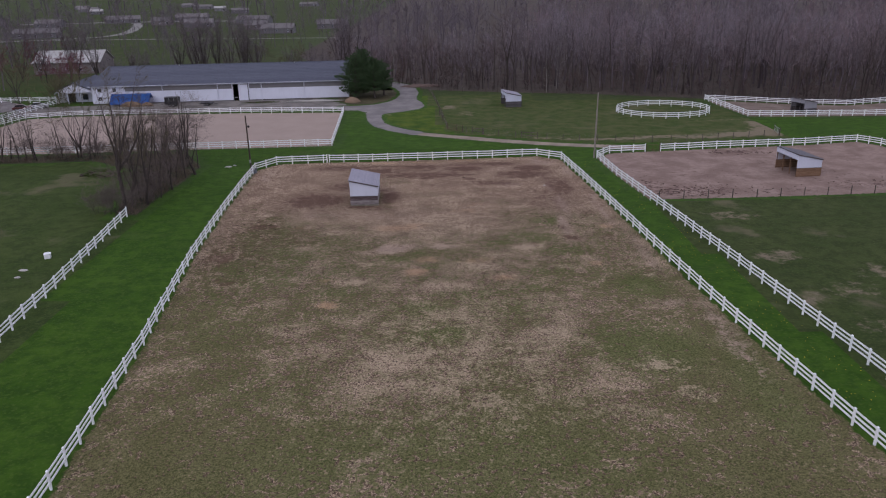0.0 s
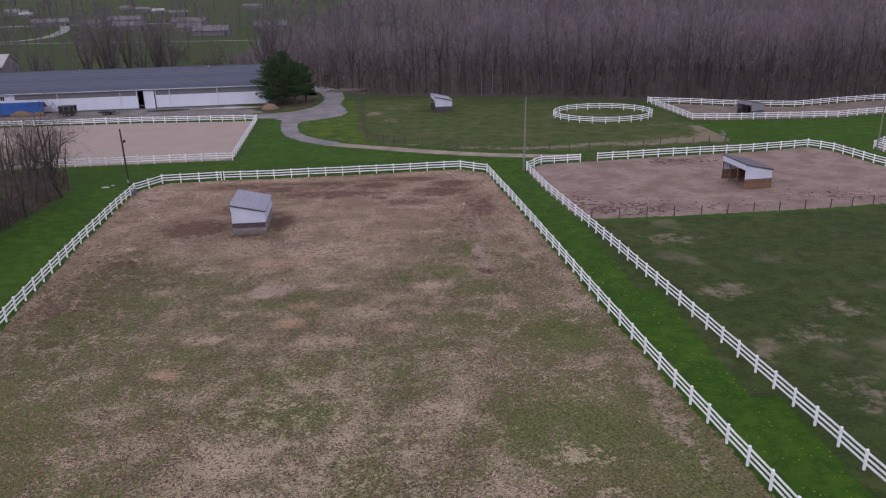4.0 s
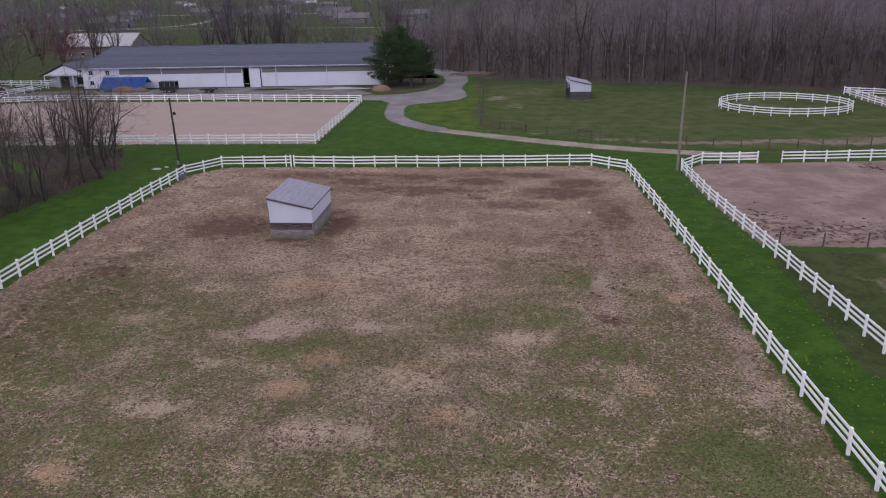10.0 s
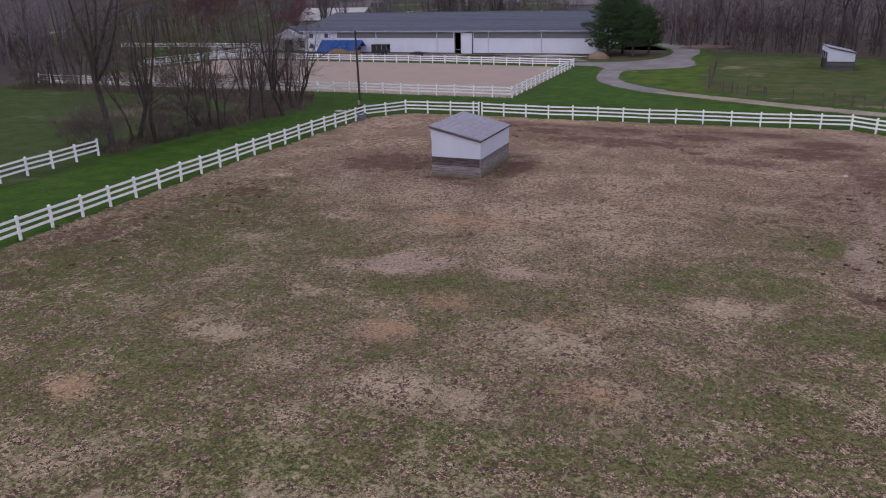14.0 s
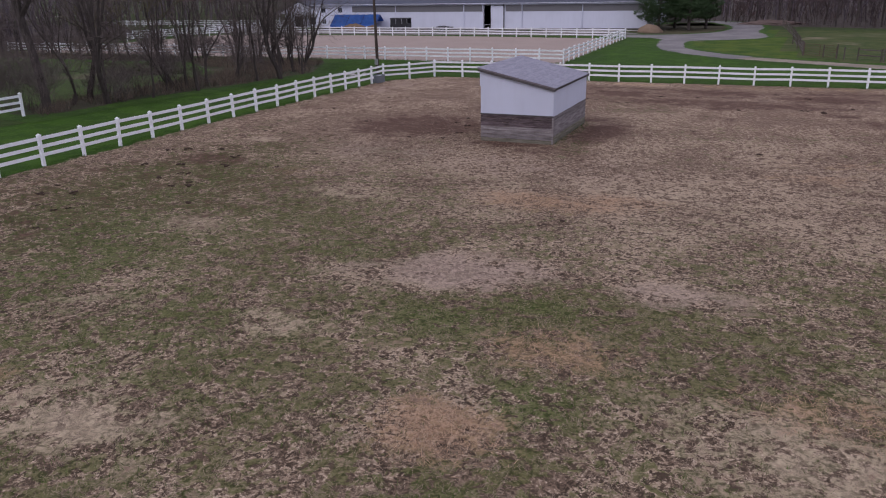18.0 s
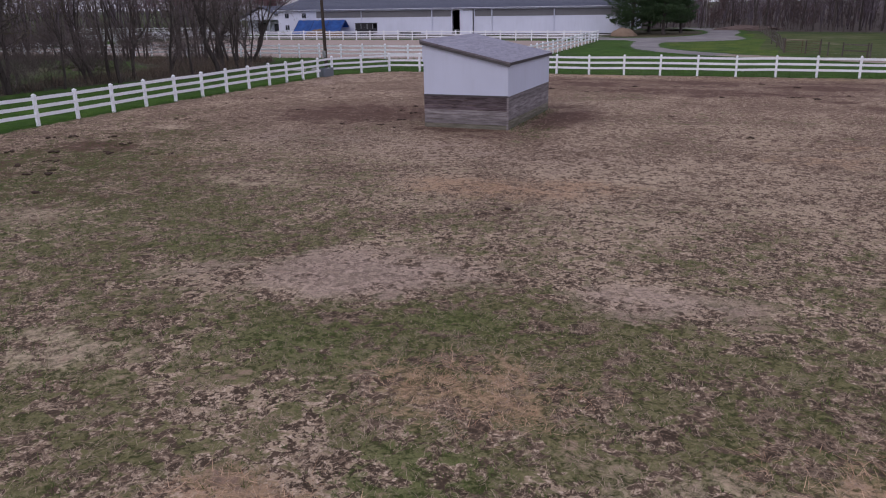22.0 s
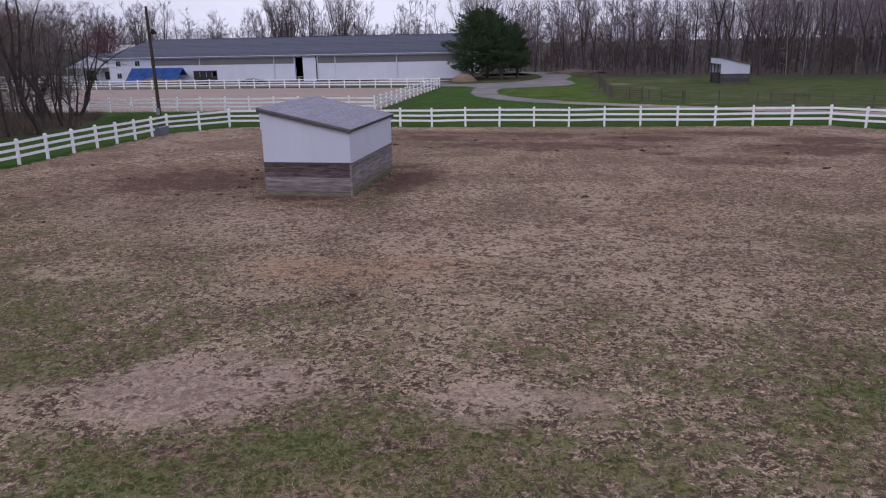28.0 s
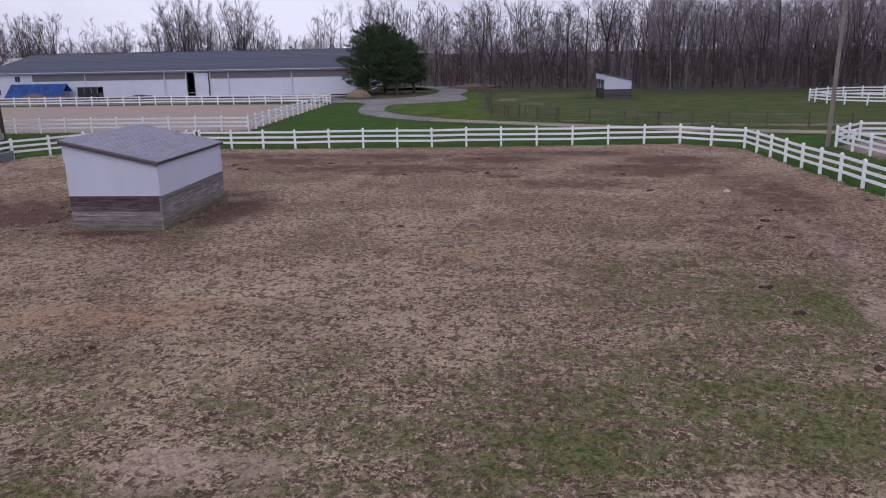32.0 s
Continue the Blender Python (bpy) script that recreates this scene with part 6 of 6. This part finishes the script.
# ---- far buildings, fields and roads to the north-west ----
PALE_ROOF = shingle_material("pale_metal_roof", (0.40, 0.39, 0.385), (0.48, 0.47, 0.46))
HOUSE_ROOF = shingle_material("brown_grey_roof", (0.15, 0.14, 0.142), (0.23, 0.215, 0.218))


def house(at, w, d, eave, ridge, label, wall_mat, roof_mat, windows=3, category="house"):
    ob = thing("farm_building", label, category, "far buildings", at)
    part("wall", prism_bm([(-w / 2, -d / 2, 0), (-w / 2, d / 2, 0), (-w / 2, d / 2, eave), (-w / 2, 0, ridge), (-w / 2, -d / 2, eave)], (w, 0, 0)), wall_mat, ob)
    for s in (-1, 1):
        part("roof", prism_bm([(-w / 2 - 0.4, s * (d / 2 + 0.5), eave - 0.2), (-w / 2 - 0.4, 0, ridge + 0.02), (-w / 2 - 0.4, 0, ridge + 0.2), (-w / 2 - 0.4, s * (d / 2 + 0.5), eave)], (w + 0.8, 0, 0)), roof_mat, ob)
    for k in range(windows):
        x = -w / 2 + w * (k + 0.5) / windows
        win = part("window", box_bm(x - 0.6, -d / 2 - 0.08, 1.0, x + 0.6, -d / 2 - 0.004, 2.2), BARN_WHITE, ob)
        part("pane", box_bm(x - 0.5, -d / 2 - 0.1, 1.1, x + 0.5, -d / 2 - 0.082, 2.1), GLASS, win)
    part("door", box_bm(w / 2 - 1.8, -d / 2 - 0.09, 0, w / 2 - 0.8, -d / 2 - 0.005, 2.05), INTERIOR, ob)
    return ob


house(pose(-132, 281, 0, 0, 0, 3), 23, 14, 4.0, 7.4, "long pale-roofed farm building beyond the yard", SKIRT, PALE_ROOF, 5, "barn")
far_spots = [(-330, 560, 10), (-290, 590, -5), (-255, 640, 20), (-210, 600, 0), (-170, 560, 8), (-140, 600, -12), (-120, 520, 4), (-98, 480, 0), (-205, 660, 5), (-360, 640, 0), (-70, 520, 8), (-240, 470, 15)]
for k, (x, y, a) in enumerate(far_spots):
    house(pose(x, y, 0, 0, 0, a), 14 + 6 * (k % 3), 9, 3, 5.6, "distant low house with a grey roof among trees", BARN_GREY if k % 3 else SKIRT, HOUSE_ROOF)
for k in range(9):
    house(pose(-480 + 40 * k, 800 + 37 * (k * 5 % 7), 0, 0, 0, k * 11 % 40 - 20), 12 + 5 * (k % 3), 9, 3.2, 5.0, "distant pale building among trees", BARN_GREY, HOUSE_ROOF if k % 3 else PALE_ROOF, 3, "building")
FAR_ROAD = bare_material("far_concrete_road", (0.20, 0.192, 0.185), (0.27, 0.26, 0.25), 0.4)
ribbon("road_3", [(-330, 380), (-247, 440), (-200, 480), (-225, 590), (-270, 690)], [7, 7, 7, 7, 7], 0.04, FAR_ROAD, "pale distant country road between fields")
ribbon("road_4", [(-260, 448), (-190, 446), (-110, 436), (-50, 430)], [3.5, 3.5, 3.5, 3.5], 0.045, FAR_ROAD, "pale distant farm road")
ribbon("road_5", [(-340, 640), (-250, 650), (-150, 640)], [14, 16, 14], 0.05, FAR_ROAD, "pale distant paved yard")
ribbon("road_6", [(-236, 190), (-243, 225), (-246, 250), (-252, 275), (-262, 310)], [9, 9, 9, 9, 9], 0.03, FAR_ROAD, "pale distant road west of the woods")
ribbon("drive", [(-108, 190), (-116, 203), (-135, 214), (-180, 222)], [8, 6, 5, 5], 0.038, GRAVEL, "gravel drive leading west from the yard")

# ---- ground cover ----
def tuft_mesh(name, mat, xs, ys, blades, length, width, flat, seed, z=0.02):
    """Loose blades of grass, a few at each place, as one mesh."""
    g = np.random.default_rng(seed)
    n = len(xs) * blades
    x0 = np.repeat(xs, blades) + g.normal(0, 0.05, n)
    y0 = np.repeat(ys, blades) + g.normal(0, 0.05, n)
    a = g.uniform(0, math.tau, n)
    ln = length * g.uniform(0.5, 1.3, n)
    up = np.clip(g.normal(flat, 0.22, n), 0.05, 1.2)
    w = width * g.uniform(0.6, 1.3, n)
    sx, sy = -np.sin(a) * w / 2, np.cos(a) * w / 2
    z = z + swell(x0, y0)
    base = np.stack([x0 - sx, y0 - sy, z], 1)
    base2 = np.stack([x0 + sx, y0 + sy, z], 1)
    tip = np.stack([x0 + np.cos(a) * ln * np.cos(up), y0 + np.sin(a) * ln * np.cos(up), z + 0.008 + ln * np.sin(up)], 1)
    V = np.stack([base, base2, tip], 1).reshape(-1, 3)
    me = bpy.data.meshes.new(name)
    me.vertices.add(3 * n)
    me.vertices.foreach_set("co", V.ravel())
    me.loops.add(3 * n)
    me.loops.foreach_set("vertex_index", np.arange(3 * n))
    me.polygons.add(n)
    me.polygons.foreach_set("loop_start", np.arange(0, 3 * n, 3))
    me.update(calc_edges=True)
    me.materials.append(mat)
    return new(name, me)


def blade_material(name, low, high):
    m, nt, b = material(name, 0.9, 0, 0.1)
    plug(nt, b.inputs["Base Color"], blend(nt, nt.nodes.new("ShaderNodeNewGeometry").outputs["Random Per Island"], low, high))
    return m


THATCH_BLADE = blade_material("dead_thatch", (0.160, 0.116, 0.082), (0.50, 0.388, 0.284))
STRAW_BLADE = blade_material("dry_straw", (0.33, 0.195, 0.115), (0.66, 0.46, 0.30))
GREEN_BLADE = blade_material("green_blades", (0.042, 0.068, 0.014), (0.115, 0.150, 0.042))
LUSH_BLADE = twig_material("lush_blades", (0.028, 0.085, 0.010), (0.065, 0.15, 0.022))
g = np.random.default_rng(7)


def thrown(count, x0, x1, y0, y1, poly, keep=None):
    x, y = g.uniform(x0, x1, count), g.uniform(y0, y1, count)
    ok = inside(poly, x, y) > 0.3
    if keep is not None:
        ok &= keep(x, y) > g.uniform(0, 1, count)
    return x[ok], y[ok]


def patchy(x, y, size, seed):
    return np.array([0.5 + noise.noise(Vector((a / size, b / size, seed))) for a, b in zip(x, y)])


x, y = thrown(30000, -27, 24, 100, 118, PADDOCK, lambda x, y: np.clip(1.25 - spots(x, y, DUST) - spots(x, y, MUD_AND_SHADE) * 0.8 - 0.5 * spots(x, y, GREENS), 0, 1) * np.clip(patchy(x, y, 1.1, 3.0) * 1.4, 0.05, 1))
tagged(tuft_mesh("dead_grass", THATCH_BLADE, x, y, 3, 0.12, 0.013, 0.25, 1), "loose dead straw-coloured grass over the paddock", "grass", kind="stuff")
NEAR_TURF = [(-14, 70), (8, 70), (20, 90), (20, 101), (-24, 101), (-22, 84)]
x, y = thrown(170000, -24, 20, 70, 101, NEAR_TURF, lambda x, y: np.clip(1.15 - 0.9 * spots(x, y, DUST) - spots(x, y, MUD_AND_SHADE) * 0.8 - 0.55 * spots(x, y, GREENS), 0, 1) * np.clip(patchy(x, y, 0.55, 3.0) * 1.9 - 0.25, 0.04, 1))
tagged(tuft_mesh("matted_thatch", THATCH_BLADE, x, y, 4, 0.11, 0.0075, 0.22, 6), "matted dead grass thatch over the paddock", "grass", kind="stuff")
x, y = thrown(90000, -27, 24, 70, 108, PADDOCK, lambda x, y: np.clip(spots(x, y, GREENS) * 1.1 + 0.20 * (y < 90) - spots(x, y, DUST), 0, 1) * np.clip(patchy(x, y, 1.4, 9.0) * 1.5 - 0.1, 0, 1))
tagged(tuft_mesh("green_grass", GREEN_BLADE, x, y, 5, 0.10, 0.012, 0.6, 2), "short green grass tufts in the paddock", "grass", kind="stuff")
x, y = thrown(60000, -10, 8, 72, 94, PADDOCK, lambda x, y: spots(x, y, STRAW) ** 1.5)
tagged(tuft_mesh("scattered_straw", STRAW_BLADE, x, y, 3, 0.20, 0.009, 0.10, 3, 0.03), "loose dry straw strewn on the paddock", "straw", kind="stuff")
# longer grass along the fence lines
lines = [[(-8.9, 101.6), (-9.1, 108.4)], PADDOCK[1:8], PADDOCK[7:12], PADDOCK[11:18], LANE_EAST[:6], CORRAL[:3], [ARENA[7], ARENA[0], ARENA[1], ARENA[2]]]
fx, fy = [], []
for line in lines:
    for px, py in posts_along(line, 0.09):
        fx.append(px + g.normal(0, 0.16))
        fy.append(py + g.normal(0, 0.16))
tagged(tuft_mesh("fence_grass", LUSH_BLADE, np.array(fx), np.array(fy), 4, 0.22, 0.016, 0.95, 4, 0.0), "longer green grass along the fence lines", "grass", kind="stuff")
# the near parts of the lanes and the grass behind the paddock
x, y = thrown(26000, -60, 45, 124, 141, [(-45, 130), (-33.5, 125), (-28.6, 128.4), (-20, 129.2), (16.6, 131.4), (20.8, 128.6), (26, 131), (26, 137), (-20, 140.5), (-46, 139.5)])
tagged(tuft_mesh("lane_grass", LUSH_BLADE, x, y, 3, 0.14, 0.02, 0.7, 5, 0.0), "short fresh green grass behind the paddock", "grass", kind="stuff")
FLOWER, _, fb = material("dandelion_yellow", 0.8)
fb.inputs["Base Color"].default_value = (0.55, 0.42, 0.03, 1)
lane = [(20.9, 127.6), (26.2, 130), (29.5, 97.5), (31, 77.7), (32.1, 63.5), (33.4, 51), (35, 30), (30, 30), (28.6, 43), (26.4, 62), (24.9, 77.5), (23.4, 100), (22.2, 114)]
x, y = thrown(2600, 20, 36, 30, 131, lane, lambda x, y: np.clip(patchy(x, y, 6, 5.0) * 1.3 - 0.25, 0, 1))
V, F = [], []
for a, b in zip(x, y):
    r, k = g.uniform(0.025, 0.05), len(V)
    V += [(a - r, b, 0.09), (a, b - r, 0.09), (a + r, b, 0.09), (a, b + r, 0.09), (a, b, 0.115), (a, b, 0.07)]
    F += [(k, k + 1, k + 4), (k + 1, k + 2, k + 4), (k + 2, k + 3, k + 4), (k + 3, k, k + 4), (k + 1, k, k + 5), (k + 2, k + 1, k + 5), (k + 3, k + 2, k + 5), (k, k + 3, k + 5)]
tagged(new("dandelions", mesh_of("dandelions", V, F, FLOWER)), "yellow dandelions in the grass lane", "flowers", kind="stuff")
# dead brush under the thicket
BRUSH_BLADE = blade_material("dead_brush", (0.085, 0.064, 0.050), (0.21, 0.165, 0.125))
x1, y1 = thrown(9000, -50, -38, 95, 139, THICKET, lambda x, y: np.clip(patchy(x, y, 2.0, 7.0) * 1.6 - 0.2, 0, 1))
x2, y2 = thrown(9000, -101, -46, 128, 138.4, THICKET, lambda x, y: np.clip(patchy(x, y, 2.0, 8.0) * 1.6 - 0.2, 0, 1))
tagged(tuft_mesh("dead_brush", BRUSH_BLADE, np.concatenate([x1, x2]), np.concatenate([y1, y2]), 5, 0.75, 0.02, 1.1, 11, 0.0), "dry brown brush and dead grass under the thicket", "brush", kind="stuff")
# manure clods
MANURE, mnt, mb = material("dark_manure", 0.95, 0, 0.1)
plug(mnt, mb.inputs["Base Color"], blend(mnt, grain(mnt, where(mnt), 0.06, 3.0), (0.042, 0.029, 0.022), (0.085, 0.058, 0.044)))


def clods(name, places, label):
    V, F = [], []
    ico = bmesh.new()
    bmesh.ops.create_icosphere(ico, subdivisions=1, radius=1.0)
    iv, jf = [v.co.copy() for v in ico.verts], [[v.index for v in f.verts] for f in ico.faces]
    ico.free()
    for a, b, r in places:
        for _ in range(5):
            q, dx, dy, k = r * g.uniform(0.35, 0.8), g.normal(0, r * 0.8), g.normal(0, r * 0.8), len(V)
            V += [(a + dx + c.x * q * g.uniform(0.8, 1.25), b + dy + c.y * q * g.uniform(0.8, 1.25), 0.02 + float(swell(a, b)) + q * 0.35 + c.z * q * 0.5) for c in iv]
            F += [[i + k for i in f] for f in jf]
    return tagged(new(name, mesh_of(name, V, F, MANURE)), label, "manure", kind="stuff")


where_to = []
for cx, cy, n_, sx, sy in ((-17, 104, 22, 2.8, 3), (-23, 90, 30, 2.5, 4), (-24, 80, 20, 2, 3.5), (4, 119, 22, 8, 2.5), (16, 105, 24, 3, 7), (16.5, 90, 16, 2, 5), (-10, 118, 14, 6, 3), (-25, 112, 12, 3, 6), (-6, 97, 5, 6, 5)):
    where_to += [(g.normal(cx, sx), g.normal(cy, sy), g.uniform(0.04, 0.13)) for _ in range(n_)]
where_to = [p for p in where_to if inside(PADDOCK, [p[0]], [p[1]])[0] > 0.6]
clods("manure", where_to, "dark horse droppings scattered over the paddock")
where_to = [(g.normal(37, 5.5), g.normal(106, 2.2), g.uniform(0.04, 0.13)) for _ in range(120)] + [(g.normal(30.5, 1.4), g.normal(110, 3), g.uniform(0.04, 0.13)) for _ in range(40)] + [(g.normal(65, 7), g.normal(109.5, 1.2), g.uniform(0.04, 0.13)) for _ in range(50)] + [(g.normal(52, 4), g.normal(131.0, 1.1), g.uniform(0.06, 0.18)) for _ in range(40)]
where_to = [p for p in where_to if inside(CORRAL, [p[0]], [p[1]])[0] > 0.5]
clods("corral_manure", where_to, "dark trampled manure scattered over the corral")
